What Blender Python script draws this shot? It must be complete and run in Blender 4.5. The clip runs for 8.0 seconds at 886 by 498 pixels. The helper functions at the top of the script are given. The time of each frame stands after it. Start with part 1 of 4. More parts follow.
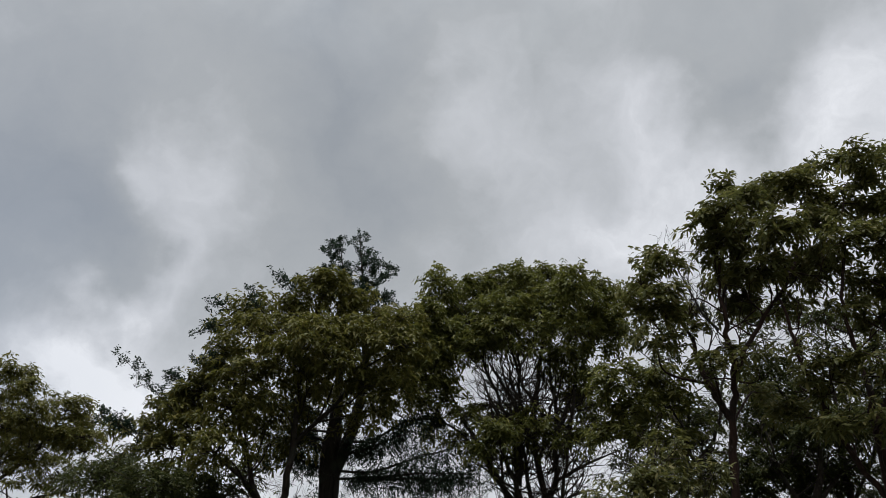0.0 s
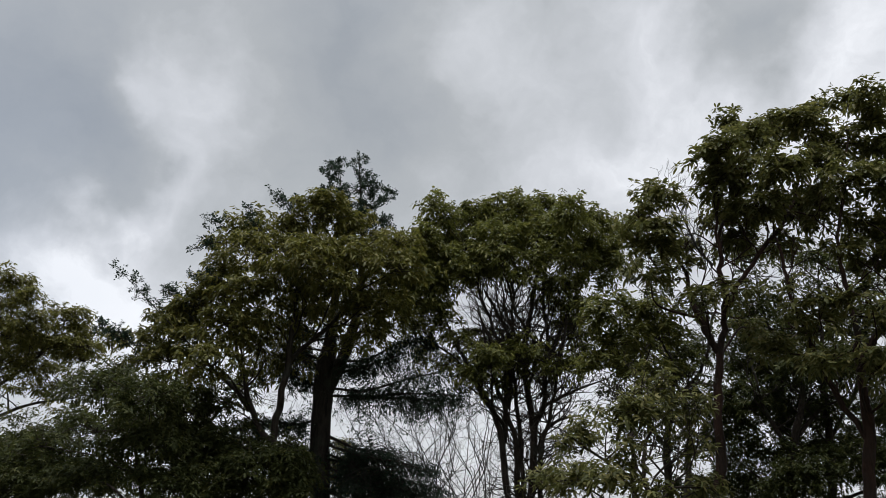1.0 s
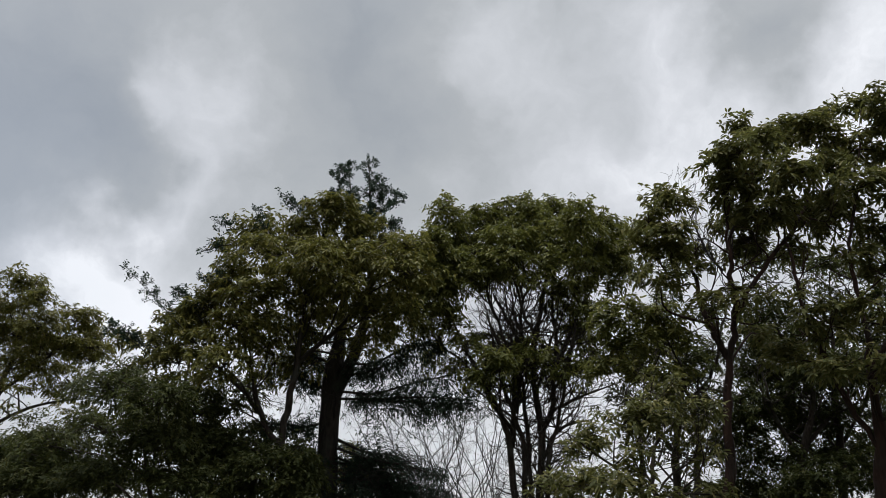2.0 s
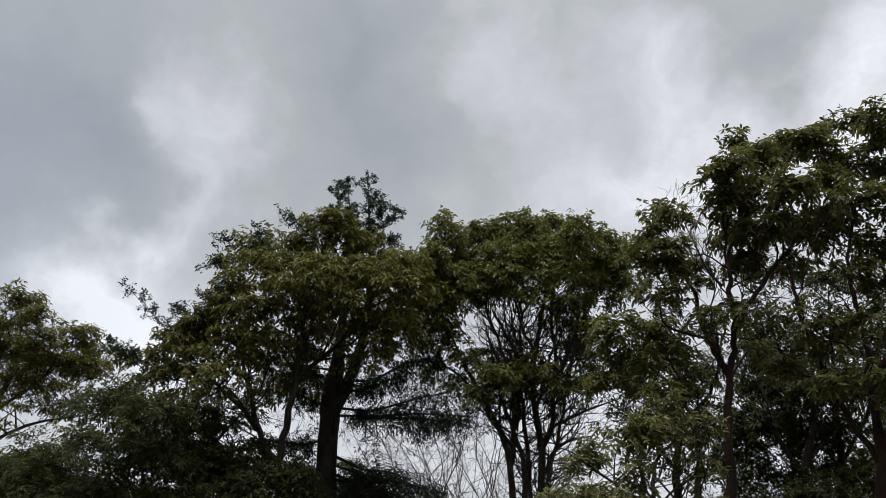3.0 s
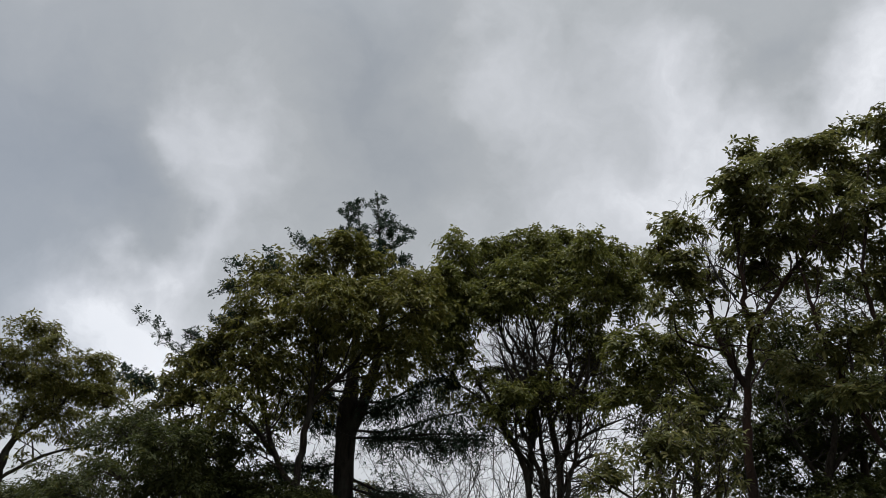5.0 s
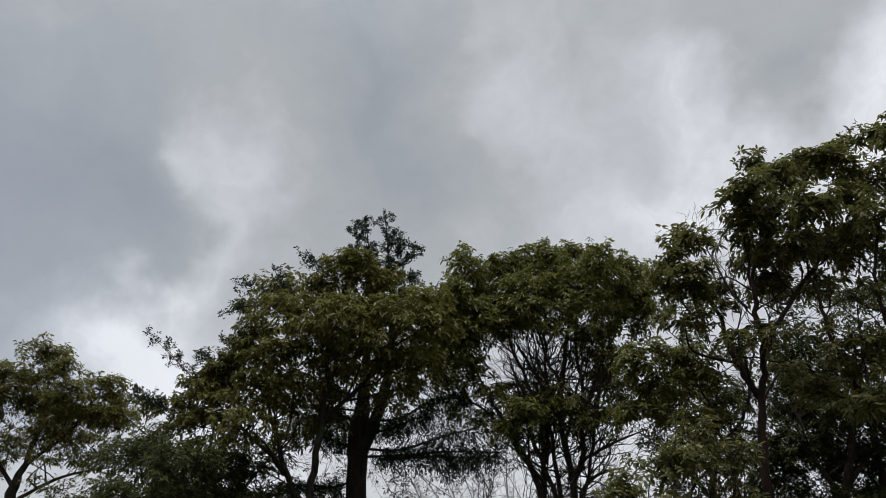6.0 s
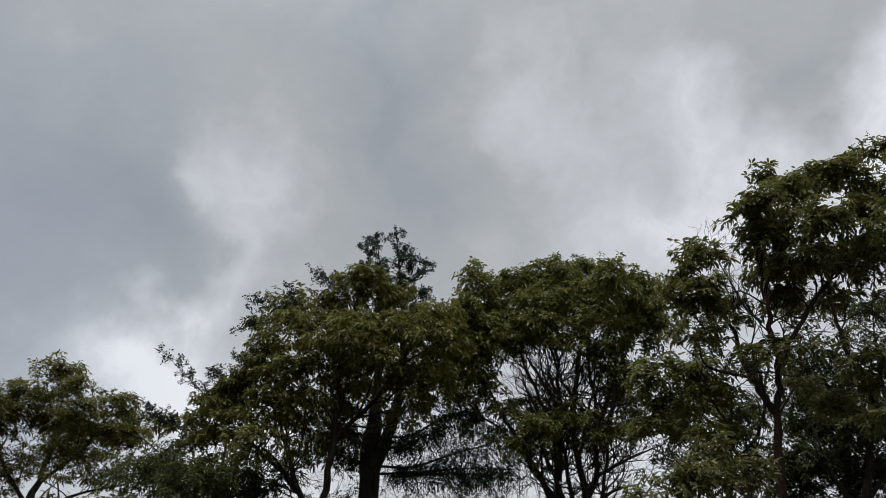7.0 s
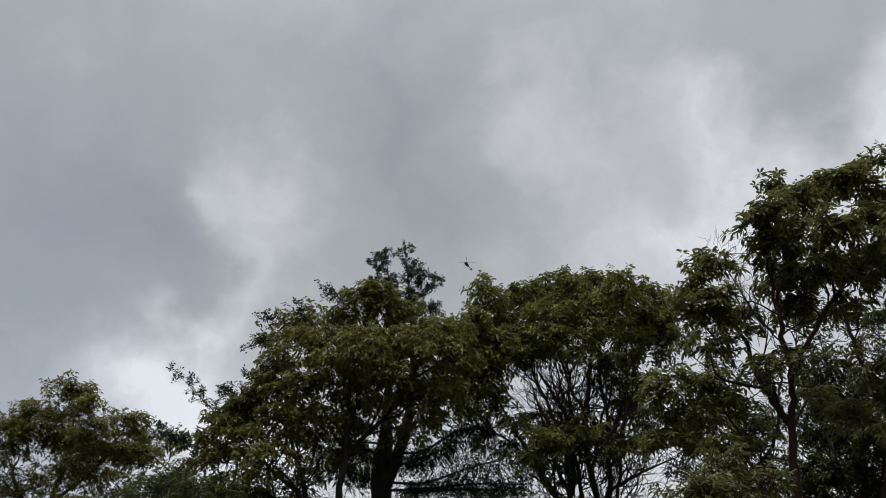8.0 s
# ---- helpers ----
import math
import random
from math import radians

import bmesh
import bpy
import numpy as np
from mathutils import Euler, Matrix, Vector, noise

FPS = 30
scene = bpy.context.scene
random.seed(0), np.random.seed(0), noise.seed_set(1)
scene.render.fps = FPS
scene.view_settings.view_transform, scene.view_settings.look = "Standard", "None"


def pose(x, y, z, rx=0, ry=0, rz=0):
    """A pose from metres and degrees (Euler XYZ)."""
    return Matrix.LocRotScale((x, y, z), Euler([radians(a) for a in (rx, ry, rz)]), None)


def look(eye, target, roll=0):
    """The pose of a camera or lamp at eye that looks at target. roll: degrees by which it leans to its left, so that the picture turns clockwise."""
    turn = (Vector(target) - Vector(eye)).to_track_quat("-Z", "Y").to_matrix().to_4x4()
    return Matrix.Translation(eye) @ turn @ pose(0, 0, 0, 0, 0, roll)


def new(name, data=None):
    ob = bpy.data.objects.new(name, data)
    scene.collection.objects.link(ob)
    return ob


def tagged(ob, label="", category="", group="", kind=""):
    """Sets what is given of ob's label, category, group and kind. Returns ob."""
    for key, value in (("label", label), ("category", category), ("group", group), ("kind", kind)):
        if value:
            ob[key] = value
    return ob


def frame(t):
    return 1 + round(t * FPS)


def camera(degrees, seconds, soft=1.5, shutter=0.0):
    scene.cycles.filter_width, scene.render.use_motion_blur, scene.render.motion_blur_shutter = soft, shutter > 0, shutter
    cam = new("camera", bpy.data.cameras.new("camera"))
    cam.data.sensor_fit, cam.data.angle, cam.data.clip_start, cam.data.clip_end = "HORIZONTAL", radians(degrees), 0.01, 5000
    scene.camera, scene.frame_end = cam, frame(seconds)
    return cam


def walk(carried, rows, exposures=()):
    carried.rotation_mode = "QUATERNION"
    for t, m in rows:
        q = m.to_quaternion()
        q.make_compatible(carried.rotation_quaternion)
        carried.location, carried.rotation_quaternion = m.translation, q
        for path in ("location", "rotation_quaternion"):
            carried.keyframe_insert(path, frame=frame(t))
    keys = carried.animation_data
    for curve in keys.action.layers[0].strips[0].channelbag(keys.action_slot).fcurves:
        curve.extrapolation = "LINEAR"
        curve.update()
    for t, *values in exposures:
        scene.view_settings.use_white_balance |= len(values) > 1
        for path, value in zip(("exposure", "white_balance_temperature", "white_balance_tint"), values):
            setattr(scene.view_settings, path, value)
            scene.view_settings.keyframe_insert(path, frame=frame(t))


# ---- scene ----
cam = camera(61.0, 8.0, soft=0.6)
EYE = 1.6
ROWS = [
    (0.0, 115.677, 1.899, 0.971),
    (0.1, 115.855, 1.683, 0.872),
    (0.2, 115.582, 1.426, 0.516),
    (0.3, 114.951, 1.169, 0.218),
    (0.4, 114.277, 0.911, -0.192),
    (0.5, 113.058, 0.612, -0.280),
    (0.6, 111.645, 0.523, 0.313),
    (0.7, 111.259, 0.392, 0.139),
    (0.8, 110.874, 0.261, -0.036),
    (0.9, 110.272, 0.131, 0.132),
    (1.0, 110.000, 0.000, -0.000),
    (1.2, 109.886, -0.094, 0.193),
    (2.3, 110.673, -0.611, 0.542),
    (2.5, 111.000, -0.736, 0.346),
    (3.0, 111.487, -0.416, 0.496),
    (3.5, 111.764, -0.136, 0.637),
    (4.0, 112.169, 0.001, 0.788),
    (4.5, 112.684, 0.400, 1.258),
    (4.7, 112.771, 0.541, 1.502),
    (5.8, 113.861, 1.279, 2.778),
    (6.0, 114.197, 1.432, 2.901),
    (6.5, 114.746, 1.346, 3.234),
    (7.0, 115.420, 1.438, 3.823),
    (7.5, 115.883, 1.671, 4.360),
    (8.0, 116.546, 1.907, 4.786),
]
EXPOSURES = [(0.0, -0.12), (0.5, -0.1), (1.0, 0.05), (4.0, 0.0), (8.0, -0.15)]
walk(cam, [(t, pose(0, 0, EYE, rx, ry, rz)) for t, rx, ry, rz in ROWS], EXPOSURES)

# ---- daylight: overcast sky above a broken cloud layer ----
SUN_ELEVATION, SUN_ROTATION = 84, 281
world = bpy.data.worlds.new("world")
scene.world = world
world.use_nodes = True
wn = world.node_tree
sky = wn.nodes.new("ShaderNodeTexSky")
sky.sky_type, sky.sun_disc = "NISHITA", False
sky.sun_elevation, sky.sun_rotation = radians(SUN_ELEVATION), radians(SUN_ROTATION)
wn.links.new(sky.outputs[0], wn.nodes["Background"].inputs[0])
wn.nodes["Background"].inputs[1].default_value = 0.08

sun = new("sun", bpy.data.lights.new("sun", "SUN"))
sun.data.energy, sun.data.angle, sun.data.color = 4.5, radians(14), (1.0, 0.97, 0.92)
sun.matrix_world = look((-10, 2, 100), (0, 0, 0))


# ---- node helpers ----
class Nodes:
    def __init__(self, name):
        self.mat = bpy.data.materials.new(name)
        self.mat.use_nodes = True
        self.tree = self.mat.node_tree
        self.tree.nodes.clear()
        self.out = self.add("ShaderNodeOutputMaterial")

    def add(self, kind):
        return self.tree.nodes.new(kind)

    def link(self, a, b):
        self.tree.links.new(a, b)

    def put(self, socket, value):
        if isinstance(value, (int, float)):
            socket.default_value = value
        elif isinstance(value, tuple):
            socket.default_value = value if len(socket.default_value) == len(value) else (*value, 1)
        else:
            self.link(value, socket)

    def math(self, op, a, b=0.0, c=None):
        n = self.add("ShaderNodeMath")
        n.operation = op
        self.put(n.inputs[0], a), self.put(n.inputs[1], b)
        if c is not None:
            self.put(n.inputs[2], c)
        return n.outputs[0]

    def noise(self, vector, scale, detail=4.0, rough=0.55, distortion=0.0):
        n = self.add("ShaderNodeTexNoise")
        n.inputs["Scale"].default_value, n.inputs["Detail"].default_value = scale, detail
        n.inputs["Roughness"].default_value, n.inputs["Distortion"].default_value = rough, distortion
        self.put(n.inputs["Vector"], vector)
        return n.outputs[0]

    def mix(self, f, a, b):
        n = self.add("ShaderNodeMix")
        n.data_type = "RGBA"
        self.put(n.inputs[0], f), self.put(n.inputs[6], a), self.put(n.inputs[7], b)
        return n.outputs[2]

    def ramp(self, f, stops):
        n = self.add("ShaderNodeValToRGB")
        while len(n.color_ramp.elements) < len(stops):
            n.color_ramp.elements.new(0.5)
        for e, (p, c) in zip(n.color_ramp.elements, stops):
            e.position, e.color = p, (*c, 1)
        self.put(n.inputs[0], f)
        return n.outputs[0]

    def coords(self, which="Object"):
        return self.add("ShaderNodeTexCoord").outputs[which]

    def surface(self, colour, rough, bump=None, strength=0.3, distance=0.01, specular=0.5):
        b = self.add("ShaderNodeBsdfPrincipled")
        self.put(b.inputs["Base Color"], colour), self.put(b.inputs["Roughness"], rough)
        b.inputs["Specular IOR Level"].default_value = specular
        if bump is not None:
            n = self.add("ShaderNodeBump")
            n.inputs["Strength"].default_value, n.inputs["Distance"].default_value = strength, distance
            self.link(bump, n.inputs["Height"]), self.link(n.outputs[0], b.inputs["Normal"])
        return b.outputs[0]

    def done(self, shader):
        self.link(shader, self.out.inputs[0])
        return self.mat


# ---- materials ----
def leaf_material(name, dark, light, tip, rough=0.42, gloss=0.3, young=0.75):
    """Leathery leaves: each leaf its own green, some olive ones, blotches, light through the blade."""
    m = Nodes(name)
    island = m.add("ShaderNodeNewGeometry").outputs["Random Per Island"]
    patch = m.noise(m.coords(), 0.9, 2.0)
    f = m.math("ADD", m.math("MULTIPLY", island, 0.75), m.math("MULTIPLY", patch, 0.4))
    colour = m.ramp(f, [(0.12, dark), (young, light), (min(1.0, young + 0.32), tip)])
    fine = m.noise(m.coords(), 22.0, 3.0)
    colour = m.mix(m.math("MULTIPLY", fine, 0.35), colour, (dark[0] * 0.8, dark[1] * 0.8, dark[2] * 0.8))
    face = m.surface(colour, m.math("ADD", rough, m.math("MULTIPLY", fine, 0.2)), fine, 0.25, 0.004, gloss)
    thin = m.add("ShaderNodeBsdfTranslucent")
    m.put(thin.inputs[0], m.mix(0.4, colour, light))
    both = m.add("ShaderNodeMixShader")
    both.inputs[0].default_value = 0.4
    m.link(face, both.inputs[1]), m.link(thin.outputs[0], both.inputs[2])
    return m.done(both.outputs[0])


def bark_material(name, dark, light, lichen, scale=9.0):
    m = Nodes(name)
    mapping = m.add("ShaderNodeMapping")
    mapping.inputs["Scale"].default_value = (1.0, 1.0, 0.22)
    m.link(m.coords(), mapping.inputs[0])
    furrow = m.noise(mapping.outputs[0], scale, 6.0, 0.65, 0.6)
    blotch = m.noise(m.coords(), 1.7, 3.0)
    colour = m.ramp(furrow, [(0.35, dark), (0.65, light)])
    colour = m.mix(m.ramp(blotch, [(0.5, (0, 0, 0)), (0.7, (0.6, 0.6, 0.6))]), colour, lichen)
    return m.done(m.surface(colour, 0.9, furrow, 0.8, 0.03, 0.25))


M_LEAF_OLIVE = leaf_material("leaf_olive", (0.050, 0.056, 0.015), (0.162, 0.156, 0.034), (0.24, 0.205, 0.055), 0.5, 0.28, 0.6)
M_LEAF_GREEN = leaf_material("leaf_green", (0.058, 0.066, 0.023), (0.148, 0.150, 0.043), (0.22, 0.19, 0.06), 0.5, 0.25, 0.62)
M_LEAF_BRIGHT = leaf_material("leaf_bright", (0.048, 0.058, 0.015), (0.155, 0.160, 0.036), (0.24, 0.22, 0.055), 0.5, 0.28, 0.65)
# greens darkened to stand for the shade under and behind the crowns
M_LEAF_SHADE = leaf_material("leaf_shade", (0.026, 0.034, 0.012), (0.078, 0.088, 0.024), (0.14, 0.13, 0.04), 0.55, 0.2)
M_NEEDLE = leaf_material("conifer_scale_leaf", (0.018, 0.032, 0.022), (0.045, 0.070, 0.045), (0.07, 0.085, 0.045), 0.6, 0.15)
M_BARK = bark_material("bark_brown", (0.022, 0.017, 0.013), (0.070, 0.054, 0.042), (0.085, 0.085, 0.07))
M_BARK_RED = bark_material("bark_red_brown", (0.016, 0.010, 0.008), (0.060, 0.032, 0.023), (0.042, 0.038, 0.033), 7.0)
M_BARK_DARK = bark_material("bark_dark", (0.018, 0.015, 0.013), (0.060, 0.048, 0.040), (0.07, 0.08, 0.06), 6.0)
M_TWIG = bark_material("twig_grey", (0.032, 0.029, 0.027), (0.085, 0.078, 0.072), (0.11, 0.11, 0.10), 20.0)


def ground_material():
    m = Nodes("grass_and_litter")
    big, fine = m.noise(m.coords(), 0.15, 5.0), m.noise(m.coords(), 14.0, 5.0)
    colour = m.ramp(big, [(0.35, (0.030, 0.042, 0.014)), (0.65, (0.060, 0.052, 0.028))])
    colour = m.mix(m.math("MULTIPLY", fine, 0.7), colour, (0.03, 0.028, 0.018))
    return m.done(m.surface(colour, 0.95, fine, 0.6, 0.05, 0.2))


M_GROUND = ground_material()


def cloud_material():
    """Broken overcast: soft masses by bearing and height on the dome, torn by noise; it glows with the daylight above it."""
    m = Nodes("cloud")
    where = m.coords()
    turn = m.add("ShaderNodeVectorMath")
    turn.operation = "NORMALIZE"
    m.link(where, turn.inputs[0])
    warp = m.add("ShaderNodeTexNoise")
    warp.inputs["Scale"].default_value, warp.inputs["Detail"].default_value = 8.0, 7.0
    m.link(turn.outputs[0], warp.inputs["Vector"])
    shift = m.add("ShaderNodeVectorMath")
    shift.operation = "MULTIPLY_ADD"
    m.link(warp.outputs["Color"], shift.inputs[0])
    shift.inputs[1].default_value = (0.2, 0.2, 0.2)
    m.link(turn.outputs[0], shift.inputs[2])
    back = m.add("ShaderNodeVectorMath")
    back.operation = "SUBTRACT"
    m.link(shift.outputs[0], back.inputs[0])
    back.inputs[1].default_value = (0.1, 0.1, 0.1)
    split = m.add("ShaderNodeSeparateXYZ")
    m.link(back.outputs[0], split.inputs[0])
    x, y, z = split.outputs
    bearing = m.math("MULTIPLY", m.math("ARCTAN2", x, y), 180 / math.pi)
    height = m.math("MULTIPLY", m.math("ARCSINE", z), 180 / math.pi)

    def mass(az, el, wide, high, lean, amount):
        c, s = math.cos(radians(lean)), math.sin(radians(lean))
        u, v = m.math("SUBTRACT", bearing, az), m.math("SUBTRACT", height, el)
        p = m.math("ADD", m.math("MULTIPLY", u, c / wide), m.math("MULTIPLY", v, s / wide))
        q = m.math("SUBTRACT", m.math("MULTIPLY", v, c / high), m.math("MULTIPLY", u, s / high))
        r = m.math("ADD", m.math("MULTIPLY", p, p), m.math("MULTIPLY", q, q))
        return m.math("MULTIPLY", m.math("EXPONENT", m.math("MULTIPLY", r, -0.5)), amount)

    wide_noise = m.noise(turn.outputs[0], 3.0, 6.0, 0.55, 0.4)
    fine_noise = m.noise(back.outputs[0], 13.0, 6.0, 0.6)
    total = m.math("MULTIPLY_ADD", wide_noise, 0.35, 0.16)
    total = m.math("MULTIPLY_ADD", m.math("SUBTRACT", fine_noise, 0.5), 0.24, total)
    total = m.math("MULTIPLY_ADD", m.math("SUBTRACT", m.noise(back.outputs[0], 38.0, 4.0, 0.6), 0.5), 0.06, total)
    for row in BRIGHT_CLOUDS + OTHER_CLOUDS:
        total = m.math("MULTIPLY_ADD", mass(*row), 1.12, total)
    lit = m.math("MULTIPLY", m.math("MAXIMUM", m.math("SUBTRACT", total, 0.42), 0.0), m.math("SUBTRACT", m.noise(back.outputs[0], 30.0, 5.0, 0.6), 0.5))
    total = m.math("MULTIPLY_ADD", lit, 0.7, total)
    colour = m.ramp(total, [(0.0, (0.295, 0.317, 0.342)), (0.35, (0.395, 0.412, 0.425)), (0.7, (0.61, 0.625, 0.655)), (1.0, (0.85, 0.865, 0.90))])
    glow = m.add("ShaderNodeEmission")
    m.link(colour, glow.inputs[0])
    # an overcast sky is brightest overhead
    m.link(m.math("MULTIPLY_ADD", m.math("POWER", z, 12.0), 16.0, 1.2), glow.inputs[1])
    clear = m.add("ShaderNodeBsdfTransparent")
    both = m.add("ShaderNodeMixShader")
    cover = m.math("SUBTRACT", 0.88, mass(-37, 20, 8, 14, 0, 0.22))
    m.link(cover, both.inputs[0])
    m.link(clear.outputs[0], both.inputs[1]), m.link(glow.outputs[0], both.inputs[2])
    return m.done(both.outputs[0])


# bearing, height, half-width, half-height, lean (degrees), brightness
BRIGHT_CLOUDS = [
    (-24.7, 28.5, 1.5, 1.9, 0, 0.2),
    (-19.7, 30.2, 3.4, 2.6, 0, 0.14),
    (-21.3, 26.3, 2.6, 2.8, 0, 0.14),
    (-21.9, 23.0, 1.3, 2.8, -15, 0.16),
    (-21.7, 31.6, 6.5, 3.0, 0, 0.07),
    (-26.0, 17.0, 3.6, 3.2, 0, 0.4),
    (-22.3, 15.4, 3.9, 2.6, 0, 0.3),
    (-18.0, 34.6, 5.2, 3.9, 0, 0.05),
    (3.9, 35.9, 3.4, 3.4, 0, 0.12),
    (8.7, 32.4, 5.2, 3.0, -30, 0.12),
    (13.1, 27.1, 5.6, 3.0, 0, 0.08),
    (18.5, 31.0, 2.6, 5.2, 10, 0.26),
    (20.8, 34.2, 2.2, 2.6, 0, 0.1),
    (33.0, 30.0, 5.0, 3.6, 15, 0.26),
    (37.0, 32.0, 4.0, 3.5, 0, 0.16),
]
OTHER_CLOUDS = [
    (14.6, 24.5, 7.3, 2.6, 0, 0.24),
    (-31.1, 28.5, 5.0, 5.0, 0, -0.13),
    (-28.1, 24.9, 3.0, 2.6, 20, -0.1),
    (-25.0, 21.9, 2.6, 1.9, 20, -0.16),
    (-10.1, 38.7, 5.5, 7.7, -8, -0.14),
    (-6.6, 32.2, 3.4, 4.7, -15, -0.16),
    (-3.1, 27.7, 3.4, 2.2, 0, -0.08),
    (-9.0, 44.7, 6.5, 5.2, 0, -0.12),
    (26.1, 33.9, 2.6, 2.6, 0, -0.18),
    (27.1, 27.8, 3.9, 2.2, 0, 0.16),
    (31.0, 24.0, 8.0, 6.0, 0, 0.2),
    (0.7, 6.1, 47.4, 6.5, 0, 0.34),
    (7.8, 16.0, 14.2, 4.7, 0, 0.16),
]

M_CLOUD = cloud_material()
M_HELI = Nodes("helicopter_paint")
M_HELI = M_HELI.done(M_HELI.surface(M_HELI.mix(M_HELI.noise(M_HELI.coords(), 3.0), (0.02, 0.022, 0.026), (0.05, 0.05, 0.055)), 0.35))
M_BLADE = Nodes("rotor_blade")
M_BLADE = M_BLADE.done(M_BLADE.surface(M_BLADE.mix(M_BLADE.noise(M_BLADE.coords(), 2.0), (0.12, 0.12, 0.12), (0.2, 0.2, 0.2)), 0.5))


# ---- mesh helpers ----
def part(name, verts, faces, material, parent, label="", smooth=True):
    """One mesh object under a thing."""
    me = bpy.data.meshes.new(name)
    verts, faces = np.asarray(verts, dtype=np.float32), np.asarray(faces, dtype=np.int32)
    me.vertices.add(len(verts)), me.loops.add(faces.size), me.polygons.add(len(faces))
    me.vertices.foreach_set("co", verts.ravel())
    me.loops.foreach_set("vertex_index", faces.ravel())
    me.polygons.foreach_set("loop_start", np.arange(0, faces.size, faces.shape[1], dtype=np.int32))
    me.polygons.foreach_set("use_smooth", np.full(len(faces), smooth))
    me.update(calc_edges=True)
    me.materials.append(material)
    ob = new(name, me)
    ob.parent = parent
    if label:
        tagged(ob, label)
    return ob


def spline(points, steps=5):
    """Points and radii along a smooth curve through (x, y, z, radius)."""
    p = np.array(points, dtype=float)
    e = np.vstack([2 * p[0] - p[1], p, 2 * p[-1] - p[-2]])
    out = []
    for i in range(1, len(e) - 2):
        for s in np.arange(steps) / steps:
            a, b, c, d = e[i - 1], e[i], e[i + 1], e[i + 2]
            out.append(0.5 * (2 * b + (c - a) * s + (2 * a - 5 * b + 4 * c - d) * s ** 2 + (3 * b - a - 3 * c + d) * s ** 3))
    return np.array(out + [p[-1]])


def tube(points, sides=7, rough=0.0, rng=None):
    """A tapering tube along (x, y, z, radius) rows: verts and quads."""
    p = np.asarray(points, dtype=float)
    tangent = np.gradient(p[:, :3], axis=0)
    tangent /= np.linalg.norm(tangent, axis=1)[:, None] + 1e-9
    ref = np.where(np.abs(tangent[:, 2:3]) > 0.9, [[1.0, 0, 0]], [[0, 0, 1.0]])
    u = np.cross(tangent, ref)
    u /= np.linalg.norm(u, axis=1)[:, None] + 1e-9
    v = np.cross(tangent, u)
    for i in range(1, len(u)):
        if u[i] @ u[i - 1] < 0.2:
            u[i] = u[i - 1] - tangent[i] * (u[i - 1] @ tangent[i])
            u[i] /= np.linalg.norm(u[i]) + 1e-9
            v[i] = np.cross(tangent[i], u[i])
    a = np.arange(sides) * 2 * np.pi / sides
    r = np.maximum(p[:, 3], 0.003)[:, None]
    if rough and rng is not None:
        r = r * (1 + rough * rng.standard_normal((len(p), sides)))
    else:
        r = np.repeat(r, sides, 1)
    verts = p[:, None, :3] + r[..., None] * (np.cos(a)[None, :, None] * u[:, None] + np.sin(a)[None, :, None] * v[:, None])
    i, j = np.meshgrid(np.arange(len(p) - 1), np.arange(sides), indexing="ij")
    k = (j + 1) % sides
    faces = np.stack([i * sides + j, i * sides + k, (i + 1) * sides + k, (i + 1) * sides + j], -1).reshape(-1, 4)
    return verts.reshape(-1, 3), faces


def join(pieces):
    verts, faces, n = [], [], 0
    for v, f in pieces:
        verts.append(v), faces.append(f + n)
        n += len(v)
    return np.vstack(verts), np.vstack(faces)


def unit(a):
    return a / (np.linalg.norm(a, axis=-1, keepdims=True) + 1e-9)


def leaves(rng, centre, outward, count, length, width=0.3, droop=0.5, fine=True):
    """Whorls of curved, folded, pointed leaves at the twig ends: verts and triangles."""
    n = len(centre)
    axis = unit(outward * 0.6 + np.array([0, 0, 0.75]) + rng.normal(0, 0.3, (n, 3)))
    side = unit(np.cross(axis, unit(rng.normal(size=(n, 3)))))
    other = np.cross(axis, side)
    a = (np.arange(count)[None] + rng.uniform(-0.35, 0.35, (n, count))) * 2 * np.pi / count
    el = rng.uniform(-0.25, 0.65, (n, count))
    radial = np.cos(a)[..., None] * side[:, None] + np.sin(a)[..., None] * other[:, None]
    d = unit(np.cos(el)[..., None] * radial + np.sin(el)[..., None] * axis[:, None]).reshape(-1, 3)
    base = np.repeat(centre, count, 0) + d * 0.01 + np.repeat(axis, count, 0) * rng.uniform(-0.06, 0.04, (n * count, 1))
    L = length * rng.uniform(0.72, 1.15, (n * count, 1))
    bend = droop * rng.uniform(0.4, 1.4, (n * count, 1))
    down = np.array([0, 0, -1.0])
    w = unit(np.cross(d, down) + rng.normal(0, 0.35, d.shape))
    up = unit(np.cross(w, d))
    up *= np.sign(up[:, 2:3] + 1e-6)

    def at(s, across, lift=0.0):
        return base + L * (s * d + bend * s * s * down) + w * (across * L * width) + up * (lift * L * width)
    if fine:
        cols = [at(0, 0), at(0.28, -0.40, 0.1), at(0.28, 0), at(0.28, 0.40, 0.1), at(0.7, -0.44, 0.1), at(0.7, 0), at(0.7, 0.44, 0.1), at(1, 0)]
        tri = np.array([(0, 2, 1), (0, 3, 2), (1, 2, 5), (1, 5, 4), (2, 3, 6), (2, 6, 5), (4, 5, 7), (5, 6, 7)])
    else:
        cols = [at(0, 0), at(0.3, -0.44, 0.08), at(0.3, 0.44, 0.0), at(0.72, -0.42, 0.08), at(0.72, 0.42, 0.0), at(1, 0)]
        tri = np.array([(0, 2, 1), (1, 2, 4), (1, 4, 3), (3, 4, 5)])
    verts = np.stack(cols, 1)
    k = verts.shape[1]
    faces = tri[None] + (np.arange(len(verts)) * k)[:, None, None]
    return verts.reshape(-1, 3), faces.reshape(-1, 3)


